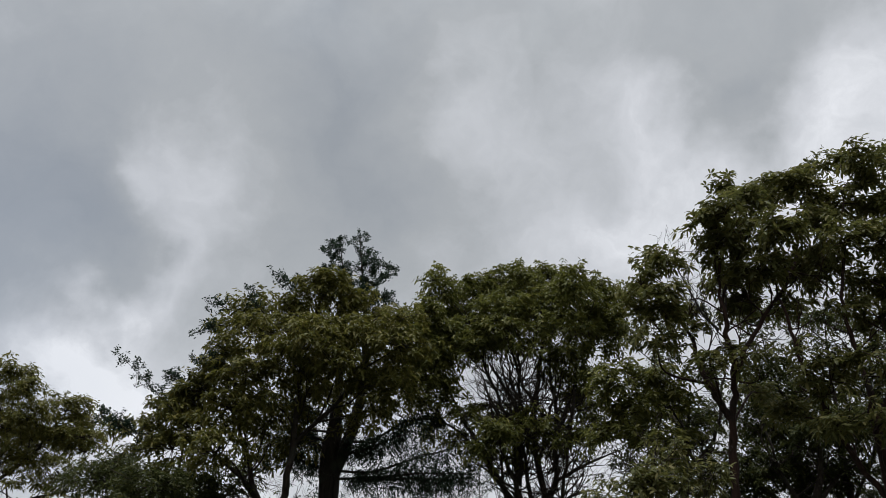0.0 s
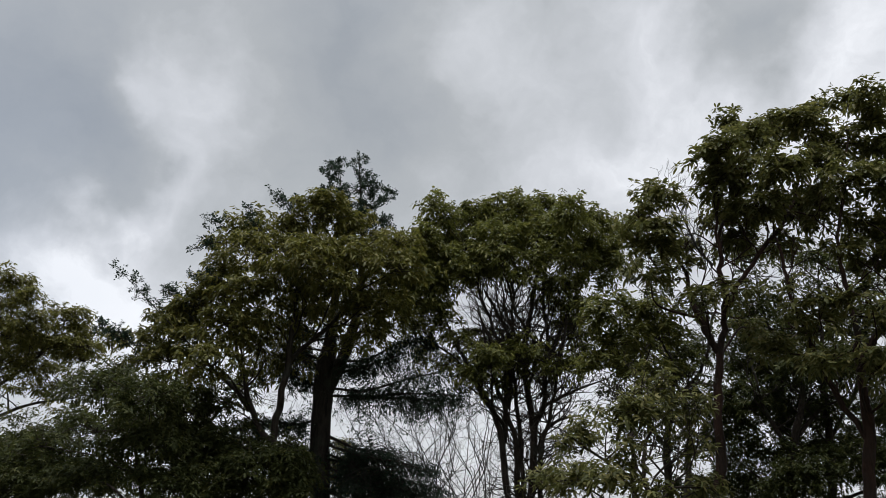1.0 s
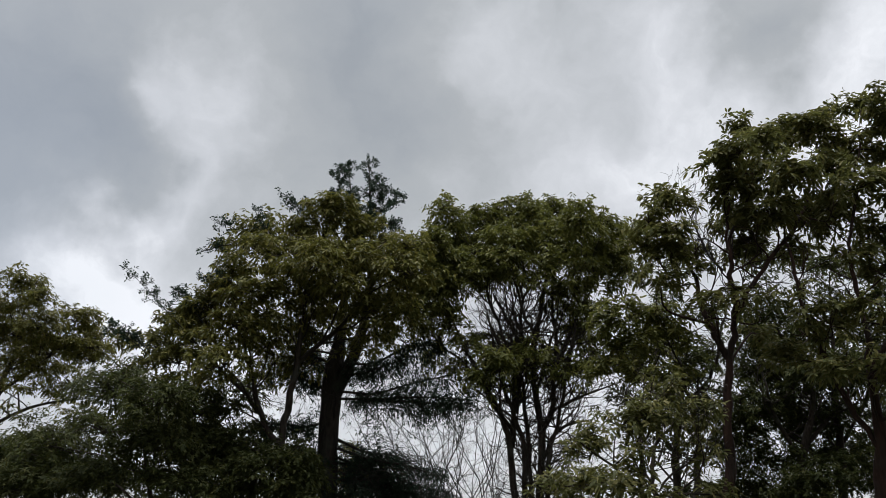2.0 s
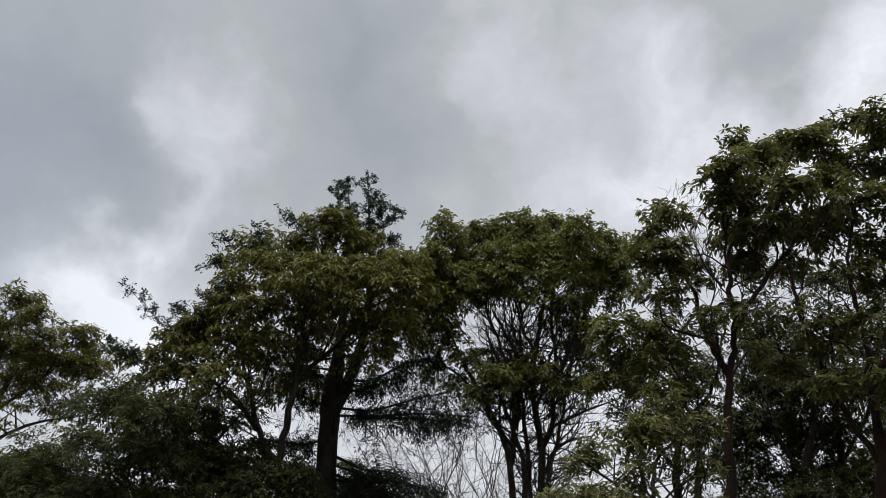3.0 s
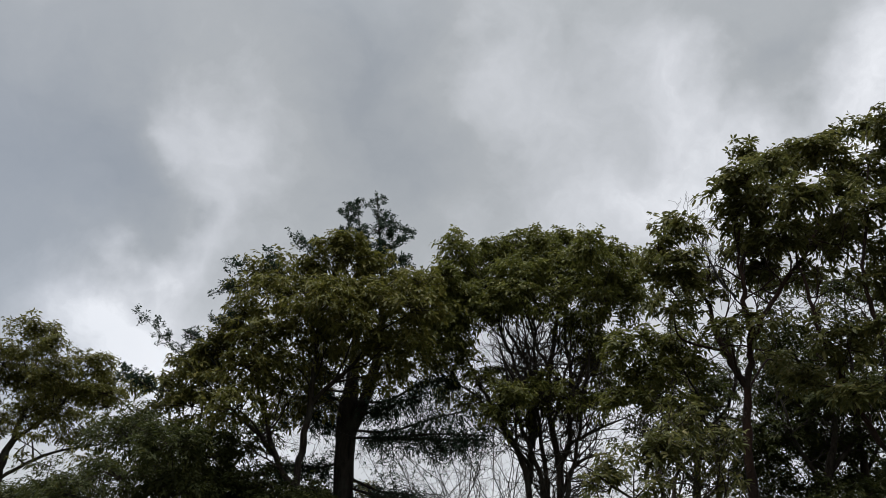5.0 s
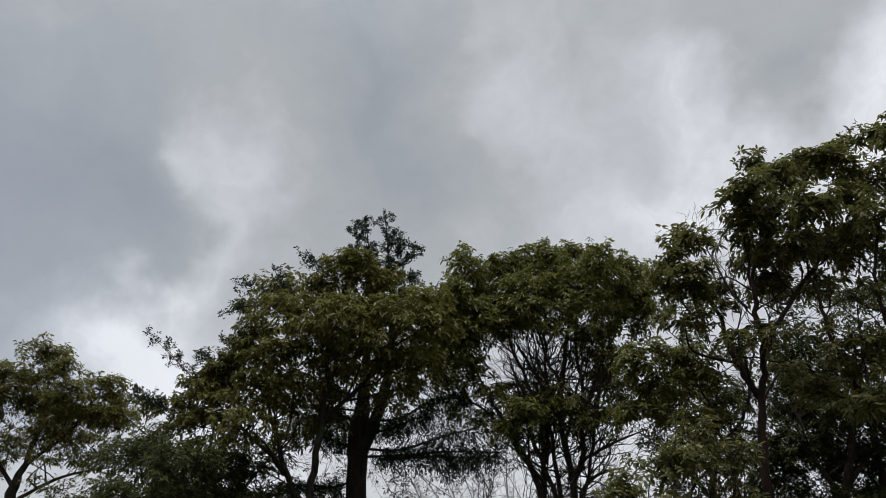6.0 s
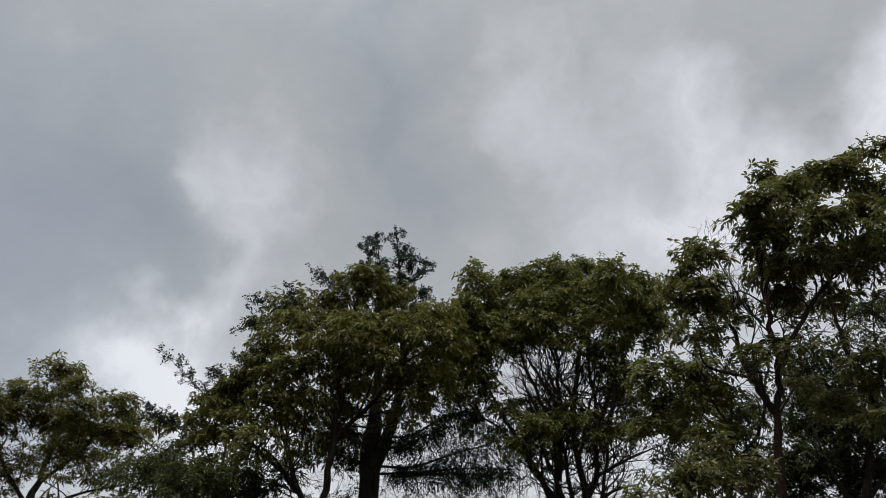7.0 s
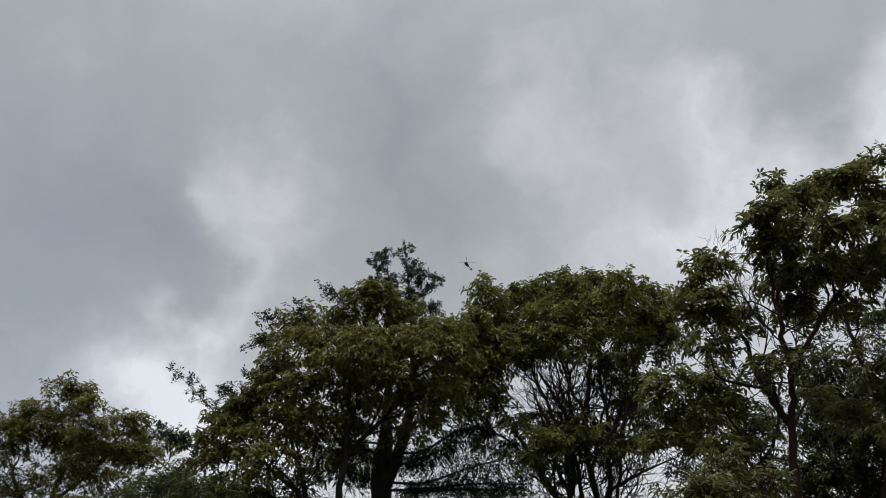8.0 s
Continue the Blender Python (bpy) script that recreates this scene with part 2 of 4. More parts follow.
def lumpy_points(rng, n, r, rz, inner=0.45):
    """Points in a lumpy, flattened mass, mostly near its upper skin."""
    d = unit(rng.normal(size=(n, 3)))
    d[:, 2] = np.where((d[:, 2] < -0.25) & (rng.random(n) < 0.45), -d[:, 2], d[:, 2])
    f = rng.uniform(0, 7, 3)
    lump = 1 + 0.16 * np.sin(4 * d[:, 0] + f[0]) + 0.16 * np.sin(5 * d[:, 2] + f[1]) + 0.14 * np.sin(4.5 * d[:, 1] + f[2])
    s = lump * (inner + (1 - inner) * rng.random(n) ** 0.5)
    s = np.where(rng.random(n) < 0.14, s * 1.25, s)
    return d * np.array([r, r, rz]) * s[:, None], d


def sprig_points(rng, n, r, rz):
    """Twig ends of a leafy mass: they gather in sprigs that stand apart, with gaps between."""
    m = max(3, n // 6)
    heart, out = lumpy_points(rng, m, r, rz, 0.4)
    pick = np.concatenate([np.arange(m), rng.integers(0, m, max(0, n - m))])[:n]
    loose = rng.normal(0, 1, (n, 3)) * np.array([0.13, 0.13, 0.08])
    return heart[pick] + loose, unit(out[pick] + 0.4 * unit(loose))


# ---- the large structure ----
def grid_disc(radius, rings, spokes, rise):
    """A disc of rings, each lifted by rise(radius, angle)."""
    rr = radius * (np.arange(rings + 1) / rings) ** 2.2
    v = [(0, 0, rise(0, 0))]
    for r in rr[1:]:
        v += [(r * math.cos(a), r * math.sin(a), rise(r, a)) for a in np.arange(spokes) * 2 * np.pi / spokes]
    f = [(0, 1 + j, 1 + (j + 1) % spokes, 1 + (j + 1) % spokes) for j in range(spokes)]
    me = bpy.data.meshes.new("disc")
    f = [t[:3] for t in f]
    for i in range(rings - 1):
        for j in range(spokes):
            a, b = 1 + i * spokes + j, 1 + i * spokes + (j + 1) % spokes
            f.append((a, a + spokes, b + spokes, b))
    me.from_pydata(v, [], f)
    return me


ground = new("ground", grid_disc(2950, 40, 48, lambda r, a: 0.10 * math.sin(r * 0.35 + 2 * a) * min(1, r / 6) * (r < 400)))
ground.data.materials.append(M_GROUND)
tagged(ground, "uneven grassy ground with leaf litter under the trees", "ground", kind="structure")


def cloud_dome(radius=2900, rings=24, spokes=48):
    v, f = [], []
    for i in range(rings):
        e = radians(-2 + 92 * i / rings)
        v += [(radius * math.cos(e) * math.cos(a), radius * math.cos(e) * math.sin(a), radius * math.sin(e)) for a in np.arange(spokes) * 2 * np.pi / spokes]
    v.append((0, 0, radius))
    for i in range(rings - 1):
        for j in range(spokes):
            a, b = i * spokes + j, i * spokes + (j + 1) % spokes
            f.append((a, a + spokes, b + spokes, b))
    top = (rings - 1) * spokes
    f += [(top + j, len(v) - 1, top + (j + 1) % spokes) for j in range(spokes)]
    me = bpy.data.meshes.new("cloud_layer")
    me.from_pydata(v, [], f)
    me.polygons.foreach_set("use_smooth", [True] * len(f))
    me.materials.append(M_CLOUD)
    return tagged(new("backdrop_clouds", me), "grey and white broken overcast cloud drifting across the sky", "clouds", kind="structure")


clouds = cloud_dome()


def low_sky_screen(radius=23, first=62, last=298, step=3):
    """Unseen plain uneven bank of foliage, added at sides and behind to block low skylight."""
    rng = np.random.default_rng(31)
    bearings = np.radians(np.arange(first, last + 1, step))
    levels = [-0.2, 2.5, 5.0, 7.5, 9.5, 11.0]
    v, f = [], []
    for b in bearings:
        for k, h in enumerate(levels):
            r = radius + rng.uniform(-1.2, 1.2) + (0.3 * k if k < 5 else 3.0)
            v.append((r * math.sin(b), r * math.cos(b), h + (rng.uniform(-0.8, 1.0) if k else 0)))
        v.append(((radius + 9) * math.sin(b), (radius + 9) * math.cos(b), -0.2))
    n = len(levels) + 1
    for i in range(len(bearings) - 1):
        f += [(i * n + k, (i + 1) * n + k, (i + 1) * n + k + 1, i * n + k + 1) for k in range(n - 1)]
    me = bpy.data.meshes.new("backdrop_sky_screen")
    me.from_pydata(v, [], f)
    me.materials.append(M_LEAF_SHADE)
    return tagged(new("backdrop_sky_screen", me), "unseen dark bank added at the sides and behind to block low sky", "wood", kind="structure")


low_sky_screen()


# ---- trees ----
def nearest_on(stems, target):
    """A point low on the stems from which a limb can rise to target, with its radius."""
    best = None
    for s in stems:
        drop = target[2] - s[:, 2]
        reach = np.hypot(s[:, 0] - target[0], s[:, 1] - target[1])
        cost = np.hypot(reach, drop - 0.7 * reach) + np.where(drop < 0.0, 2.0, 0)
        i = int(np.argmin(cost))
        if best is None or cost[i] < best[0]:
            best = (cost[i], s[i])
    return best[1]


def thing(name, base, label, category):
    root = new(name)
    root.location = (base[0], base[1], 0)
    return tagged(root, label, category)


WHORLS = {}


def whorl_mesh(material, leaf, k):
    """One of a few whorls of large leaves that stand out singly on the near crowns."""
    key = (material.name, leaf, k)
    if key not in WHORLS:
        rng = np.random.default_rng(900 + k)
        v, f = leaves(rng, np.zeros((1, 3)), np.array([[0, 0, 1.0]]), 9, leaf * 1.12, 0.36, 0.5, True)
        s, q = tube([(0, 0, -0.28, 0.006), (0.02, 0, -0.12, 0.005), (0, 0, 0.02, 0.003)], 4)
        me = bpy.data.meshes.new("leaf_whorl")
        me.from_pydata(np.vstack([v, s]).tolist(), [], f.tolist() + (q + len(v)).tolist())
        me.materials.append(material)
        WHORLS[key] = me
    return WHORLS[key]


def fork(rng, out, p, d, length, radius, level, lean):
    """Twigs that fork again and again; appends tubes to out."""
    steps = 4
    rows = [(*p, radius)]
    for s in range(steps):
        d = unit(d + rng.normal(0, 0.27, 3) + lean * 0.1)
        p = p + d * length / steps
        rows.append((*p, radius * (1 - 0.4 * (s + 1) / steps)))
        if level > 0 and s > 0:
            side = unit(d + unit(rng.normal(size=3)) * rng.uniform(0.5, 0.95))
            fork(rng, out, p, side, length * rng.uniform(0.45, 0.72), max(radius * 0.55, 0.004), level - 1, lean)
    out.append(tube(rows, 5 if radius > 0.012 else 3))


def broadleaf(name, base, stems, clumps, leaf=0.15, near=False, label="", category="tree", extra_clumps=(), extra_stems=(), twigs=1, width=0.38, droop=0.38, foliage=None, bark=None, seed=[100]):
    """A tree or shrub: trunk, limbs that carry the masses of leaves, and each mass of leaves as a part."""
    leaf, width = leaf * (1.1 if near else 0.95), width * 1.02
    seed[0] += 1
    rng = np.random.default_rng(seed[0])
    root = tagged(thing(name, base, label, category), group="shrubs under the trees" if category == "shrub" else "trees at the edge of the wood")
    foliage = foliage or M_LEAF_GREEN
    bark = bark or M_BARK
    smooth = []
    for i, s in enumerate(list(stems) + list(extra_stems)):
        rows = spline(s, 6)
        if i == 0:
            foot = rows[0].copy()
            foot[2], foot[3] = -0.15, foot[3] * 1.25
            rows = np.vstack([foot, (foot + rows[0]) / 2, rows]) if rows[0][2] > 0.2 else rows
        rows[:, :2] += np.cumsum(rng.normal(0, 0.028, (len(rows), 2)), 0) * (np.arange(len(rows)) > 1)[:, None]
        if i:
            known = np.vstack(smooth)
            begin = known[int(np.argmin(np.linalg.norm(known[:, [0, 2]] - rows[0][[0, 2]], axis=1)))][1]
            if rows[0, 2] < 2.2:
                foot = rows[0] * np.array([0.4, 1, 0, 1.15]) + np.array([0, 0, -0.15, 0])
                rows = np.vstack([foot, (foot + rows[0]) / 2 + np.array([0.05, 0, 0, 0]), rows])
            else:
                rows[0, 2], rows[0, 3] = rows[0, 2] - 0.08, rows[0, 3] * 0.55
            rows[:, 1] += begin + rng.uniform(-0.9, 0.9) * np.linspace(0, 1, len(rows)) ** 1.4
        smooth.append(rows)
        v, f = tube(rows, 11 if i == 0 else 8, 0.08, rng)
        part("trunk" if i == 0 else "limb", v, f, bark, root)
    for i, rows in enumerate(smooth):
        out = []
        for row in rows[3 if i else len(rows) // 2 : int(len(rows) * 0.72) : 2]:
            for _ in range(twigs):
                d = unit(np.array([rng.normal(0, 1), rng.normal(0, 0.7), rng.uniform(0.1, 1.3)]))
                fork(rng, out, row[:3], d, rng.uniform(0.5, 1.1), max(0.008, min(0.02, row[3] * 0.5)), 2, np.array([0, 0, 0.7]))
        if out:
            v, f = join(out)
            tagged(part("branchlet", v, f, bark, root), kind="stuff")
    masses = list(clumps) + list(extra_clumps)
    for x, y, z, r, rz, dense in masses:
        centre = np.array([x, y, z - (0.06 if near else 0.0)])
        start = nearest_on(smooth, centre)
        span = np.linalg.norm(centre - start[:3])
        wood = []
        if span > 0.15:
            middle = (start[:3] + centre) / 2 + rng.normal(0, 0.09 * span, 3)
            thick = min(start[3] * 0.6, 0.012 + 0.012 * span)
            wood.append(tube(spline([(*start[:3], thick), (*middle, thick * 0.7), (*centre, 0.008)], 5), 6))
        r, rz = (r * 0.94, rz * 0.90) if near else (r * 0.98, rz * 0.98)
        n = int(min(dense, 1.15) ** 1.2 * (680 if near else 700 if foliage is M_LEAF_SHADE else 620) * (r * rz) / (leaf / 0.15) ** 2) + 8
        points, out = sprig_points(rng, n, r, rz)
        for k in range(min(n // 6, 26)):
            bend = points[k] * 0.5 + rng.normal(0, 0.07, 3)
            wood.append(tube([(*centre, 0.009), (*(centre + bend), 0.007), (*(centre + points[k]), 0.003)], 4))
        if wood:
            v, f = join(wood)
            part("branch", v, f, bark, root)
        v, f = leaves(rng, centre + points, out, 7, leaf, width, droop, near)
        tagged(part("foliage", v, f, foliage, root), kind="stuff")
        if near:
            edge = [k for k in range(n) if out[k][2] > -0.1][: 3 + int(14 * r)]
            for k in edge:
                ob = new("leaf_whorl", whorl_mesh(foliage, leaf, int(rng.integers(5))))
                ob.parent = root
                tilt = Vector(out[k] * 0.5 + np.array([0, 0, 0.8])).to_track_quat("Z", "X")
                spot = centre + points[k] * 1.07
                ob.matrix_local = Matrix.LocRotScale(Vector(spot), tilt, None) @ pose(0, 0, 0, 0, 0, float(rng.uniform(0, 360)))
    return root


def sprays(rng, path, length):
    """Loose flat sprays of small scale leaves that hang along a bough."""
    wood, centres, outs = [], [], []
    for p in path[3:]:
        for _ in range(2):
            L = length * rng.uniform(0.4, 2.6)
            d = unit(np.array([rng.normal(0.0, 0.9), rng.normal(0, 0.8), rng.normal(-0.1, 0.3)]))
            end = p[:3] + d * L + np.array([0, 0, -0.35 * L])
            mid = p[:3] + d * L * 0.55
            wood.append(tube([(*p[:3], 0.008), (*mid, 0.006), (*end, 0.003)], 3))
            for q in np.linspace(0.25, 1, 9):
                c = p[:3] * (1 - q) + end * q
                for _ in range(2):
                    centres.append(c + rng.normal(0, 0.09, 3)), outs.append(d)
    return wood, np.array(centres), np.array(outs)


def conifer(name, base, stems, clumps, tufts, boughs):
    """An old conifer: thick dark trunk that forks, level boughs with flat sprays, thin ragged top."""
    rng = np.random.default_rng(77)
    root = thing(name, base, "old dark conifer with thick trunk, level boughs and ragged top", "conifer tree")
    smooth = []
    for i, s in enumerate(stems):
        rows = spline(s, 7)
        if i == 0:
            foot = rows[0].copy()
            foot[2], foot[3] = -0.2, foot[3] * 1.35
            rows = np.vstack([foot, (foot + rows[0]) / 2, rows]) if rows[0][2] > 0.2 else rows
        smooth.append(rows)
        v, f = tube(rows, 14, 0.06, rng)
        part("trunk" if i == 0 else "fork", v, f, M_BARK_DARK, root)
    for x0, z0, x1, z1, spread in boughs:
        y1 = rng.uniform(-1.2, 1.2)
        rows = spline([(x0 * 0.4, 0, z0 + 0.05, 0.036), (x0 * 0.7 + x1 * 0.3, y1 * 0.2, z0 * 0.7 + z1 * 0.3 + rng.uniform(-0.14, 0.14), 0.034), (x0 * 0.35 + x1 * 0.65, y1 * 0.6, z0 * 0.35 + z1 * 0.65 + rng.uniform(-0.1, 0.16), 0.024), (x1, y1, z1, 0.010)], 6)
        wood, c, o = sprays(rng, rows, spread)
        for row in rows[3::2]:
            d = unit(np.array([rng.normal(0.3 * np.sign(x1 - x0), 0.6), rng.normal(0, 0.5), rng.uniform(-0.7, 0.5)]))
            fork(rng, wood, row[:3], d, rng.uniform(0.5, 1.1), 0.009, 2, np.array([0, 0, -0.5]))
        v, f = join([tube(rows, 7, 0.06, rng)] + wood)
        bough = part("bough", v, f, M_BARK_DARK, root)
        v, f = leaves(rng, c, o, 5, 0.10, 0.36, 0.35, False)
        tagged(part("spray", v, f, M_NEEDLE, bough), kind="stuff")
    for x, y, z, r, rz, dense in clumps + tufts:
        centre = np.array([x, rng.uniform(-0.25, 0.25), z])
        start = nearest_on(smooth, centre)
        n = int(1250 * r * rz) + 16
        points, out = lumpy_points(rng, n, r * 1.35, rz * 1.3, 0.25)
        points = points[np.arange(n) % max(3, n // 7)] + rng.normal(0, 0.038, (n, 3))
        wood = [tube([(*start[:3], 0.016), (*((start[:3] + centre) / 2 + rng.normal(0, 0.03, 3)), 0.012), (*centre, 0.006)], 5)]
        for k in range(max(3, n // 7)):
            wood.append(tube([(*centre, 0.006), (*(centre + points[k] * 0.5 + rng.normal(0, 0.02, 3)), 0.005), (*(centre + points[k]), 0.003)], 3))
        v, f = join(wood)
        twig = part("branch", v, f, M_BARK_DARK, root)
        v, f = leaves(rng, centre + points, out, 5, 0.075, 0.5, 0.05, False)
        tagged(part("spray", v, f, M_NEEDLE, twig), kind="stuff")
    return root


def bare_shrub(name, base, height, spread, stems, label, seed):
    rng = np.random.default_rng(seed)
    root = tagged(thing(name, base, label, "shrub"), group="leafless shrubs")
    for i in range(stems):
        out = []
        a = rng.uniform(0, 2 * np.pi)
        d = unit(np.array([math.cos(a) * spread / height, 0.5 * math.sin(a) * spread / height, 1.0]))
        fork(rng, out, np.array([math.cos(a) * 0.15, math.sin(a) * 0.15, -0.05]), d, height * rng.uniform(0.5, 0.85), 0.022, 3, np.array([math.cos(a) * 0.6, 0.2 * math.sin(a), 0.12]))
        v, f = join(out)
        part("stem", v, f, M_TWIG, root)
    return root


broadleaf("tree", (-14.75, 24.00), [
    [(0.38, 0.00, 1.93, 0.194), (0.03, 0.00, 4.34, 0.168), (0.30, 0.00, 5.57, 0.094), (0.59, 0.00, 6.85, 0.069), (0.47, 0.00, 8.37, 0.028)],
    [(0.03, 0.00, 4.34, 0.064), (1.47, 0.00, 5.13, 0.045), (2.94, 0.00, 5.40, 0.010)],
    [(0.13, 0.00, 4.69, 0.077), (-1.30, 0.00, 6.30, 0.052), (-1.69, 0.00, 7.22, 0.026)],
    [(0.30, 0.00, 5.57, 0.065), (1.57, 0.00, 6.48, 0.052), (2.47, 0.00, 7.60, 0.027)],
], [
    (0.97, -1.0, 8.61, 0.72, 0.65, 1),
    (1.82, -1.5, 8.13, 0.39, 0.46, 1),
    (-0.31, -0.4, 7.88, 1.10, 0.91, 1),
    (-1.19, -0.8, 7.22, 1.07, 1.07, 1),
    (2.00, -1.6, 7.20, 0.69, 0.60, 1),
    (2.50, -0.3, 7.75, 0.70, 0.55, 1),
    (2.69, 0.9, 7.43, 0.50, 0.57, 1),
    (1.11, 1.1, 6.99, 1.15, 0.67, 0.8),
    (2.92, 0.6, 6.60, 0.56, 0.41, 0.6),
    (1.11, -1.0, 6.10, 0.87, 0.70, 0.6),
    (-1.06, 0.1, 5.77, 1.09, 0.90, 0.7),
    (2.96, -0.7, 5.63, 0.96, 0.52, 0.35),
    (3.46, -1.0, 4.56, 0.93, 0.41, 0.35),
    (1.88, -1.5, 5.33, 0.67, 0.51, 0.3),
] + [
    (1.33, 0.5, 6.31, 0.93, 0.48, 0.6),
    (0.42, 0.5, 7.34, 0.94, 0.68, 0.9),
    (2.47, -0.5, 6.89, 0.81, 0.47, 0.8),
    (2.28, 0.1, 5.41, 0.90, 0.36, 0.4),
    (3.15, -0.4, 6.85, 0.61, 0.43, 0.8),
], leaf=0.14, foliage=M_LEAF_OLIVE, label="broadleaf tree with olive green domed crown behind dark shrubs")

broad_tree = broadleaf("tree", (-3.88, 18.00), [
    [(0.10, 0.00, 1.85, 0.094), (-0.11, 0.00, 3.27, 0.088), (-0.01, 0.00, 4.58, 0.081), (0.03, 0.00, 5.82, 0.062), (0.16, 0.00, 6.97, 0.042), (0.36, 0.00, 8.32, 0.022)],
    [(-0.11, 0.00, 3.27, 0.076), (-0.72, 0.00, 4.18, 0.067), (-1.09, 0.00, 5.26, 0.049), (-1.33, 0.00, 6.39, 0.040), (-1.60, 0.00, 7.71, 0.021)],
    [(0.07, 0.00, 5.26, 0.059), (1.18, 0.00, 6.39, 0.050), (1.83, 0.00, 7.56, 0.031)],
    [(-0.72, 0.00, 4.18, 0.058), (-1.91, 0.00, 5.26, 0.039), (-2.83, 0.00, 6.10, 0.016)],
], [
    (-2.04, 1.1, 8.81, 0.40, 0.31, 1),
    (-1.29, 1.2, 9.07, 0.68, 0.50, 1),
    (-0.10, 0.0, 8.60, 0.67, 0.49, 1),
    (0.80, -0.3, 8.98, 0.66, 0.58, 1),
    (1.43, 0.3, 8.72, 0.62, 0.62, 1),
    (-0.65, -0.2, 7.91, 0.91, 0.48, 1),
    (0.70, -1.3, 7.41, 0.85, 0.53, 1),
    (1.69, -0.7, 7.59, 0.69, 0.50, 1),
    (2.19, 0.9, 8.50, 0.51, 0.45, 1),
    (2.80, -0.9, 7.98, 0.47, 0.33, 1),
    (2.75, -1.0, 7.23, 0.65, 0.48, 1),
    (-1.78, 0.4, 7.62, 0.49, 0.49, 1),
    (-0.92, -0.7, 6.83, 0.62, 0.46, 1),
    (-2.23, 0.1, 6.63, 0.56, 0.42, 1),
] + [
    (2.14, -0.1, 6.86, 0.63, 0.45, 1),
    (-0.01, -0.6, 7.07, 0.68, 0.41, 1),
], leaf=0.155, width=0.4, droop=0.5, foliage=M_LEAF_OLIVE, label="broad olive green tree crown with hanging leathery leaves", extra_clumps=[
    (2.05, -0.3, 5.96, 0.57, 0.44, 0.55),
    (2.53, 0.5, 6.59, 0.52, 0.40, 0.6),
    (1.54, 0.7, 5.76, 0.57, 0.40, 0.4),
    (0.08, 1.0, 5.46, 0.58, 0.52, 0.5),
    (-2.82, 0.4, 6.27, 0.57, 0.48, 0.9),
    (-1.19, -0.9, 5.94, 0.66, 0.53, 0.8),
    (-0.46, -0.7, 6.13, 0.62, 0.43, 0.6),
    (0.19, 0.4, 6.49, 0.66, 0.51, 0.6),
    (-3.42, 0.3, 5.72, 0.62, 0.34, 0.9),
    (-4.28, 0.4, 5.88, 0.37, 0.23, 0.7),
    (-0.72, 1.3, 5.53, 0.67, 0.53, 0.6),
    (-1.29, -1.1, 4.97, 0.77, 0.46, 0.8),
    (-2.76, 0.1, 5.28, 0.82, 0.49, 0.8),
] + [
    (-2.95, -0.4, 6.17, 0.24, 0.19, 0.9),
    (0.78, -0.1, 9.31, 0.41, 0.29, 1),
    (1.35, -1.2, 6.68, 0.63, 0.50, 0.9),
    (0.51, 1.4, 6.76, 0.60, 0.54, 0.6),
    (1.37, 0.9, 6.40, 0.58, 0.47, 0.5),
    (-2.55, 0.1, 7.00, 0.23, 0.23, 0.5),
] + [
    (-1.08, 0.6, 6.76, 0.58, 0.40, 0.6),
    (-0.17, 0.5, 6.09, 0.51, 0.37, 0.5),
    (0.99, -0.6, 7.52, 0.62, 0.50, 1),
    (-1.99, -0.3, 5.74, 0.61, 0.34, 0.7),
    (-1.19, 0.2, 5.73, 0.56, 0.36, 0.6),
    (-2.59, 0.4, 6.50, 0.51, 0.37, 0.9),
    (-2.09, 0.6, 7.16, 0.50, 0.44, 1),
    (0.39, 0.7, 7.17, 0.64, 0.44, 0.8),
    (1.95, -0.7, 6.40, 0.54, 0.35, 0.7),
])


def airy_twigs(root, twigs):
    """Thin leaning twigs with small dark tufts along them, which stand out from a crown."""
    rng = np.random.default_rng(53)
    for x0, z0, x1, z1 in twigs:
        y = rng.uniform(-0.5, 0.5)
        size = math.hypot(x1 - x0, z1 - z0)
        rows = spline([(x0, y, z0, 0.014), ((x0 + x1) / 2 + rng.normal(0, 0.05), y, (z0 + z1) / 2 + rng.normal(0, 0.04), 0.010), (x1, y, z1, 0.004)], 6)
        wood, tufts = [tube(rows, 5)], []
        for row in rows[4:]:
            for _ in range(4 if size > 1 else 2):
                d = unit(rng.normal(0, 1, 3) + np.array([0, 0, 0.5]))
                end = row[:3] + d * rng.uniform(0.08, 0.16 + 0.08 * size)
                wood.append(tube([(*row[:3], 0.005), (*((row[:3] + end) / 2 + rng.normal(0, 0.01, 3)), 0.004), (*end, 0.003)], 3))
                tufts += [end + rng.normal(0, 0.03, 3) for _ in range(4 if size > 1 else 3)]
        v, f = join(wood)
        twig = part("twig", v, f, M_BARK_DARK, root)
        c = np.array(tufts)
        v, f = leaves(rng, c, unit(rng.normal(size=c.shape)), 5, 0.075, 0.5, 0.1, False)
        tagged(part("tuft", v, f, M_NEEDLE, twig), kind="stuff")


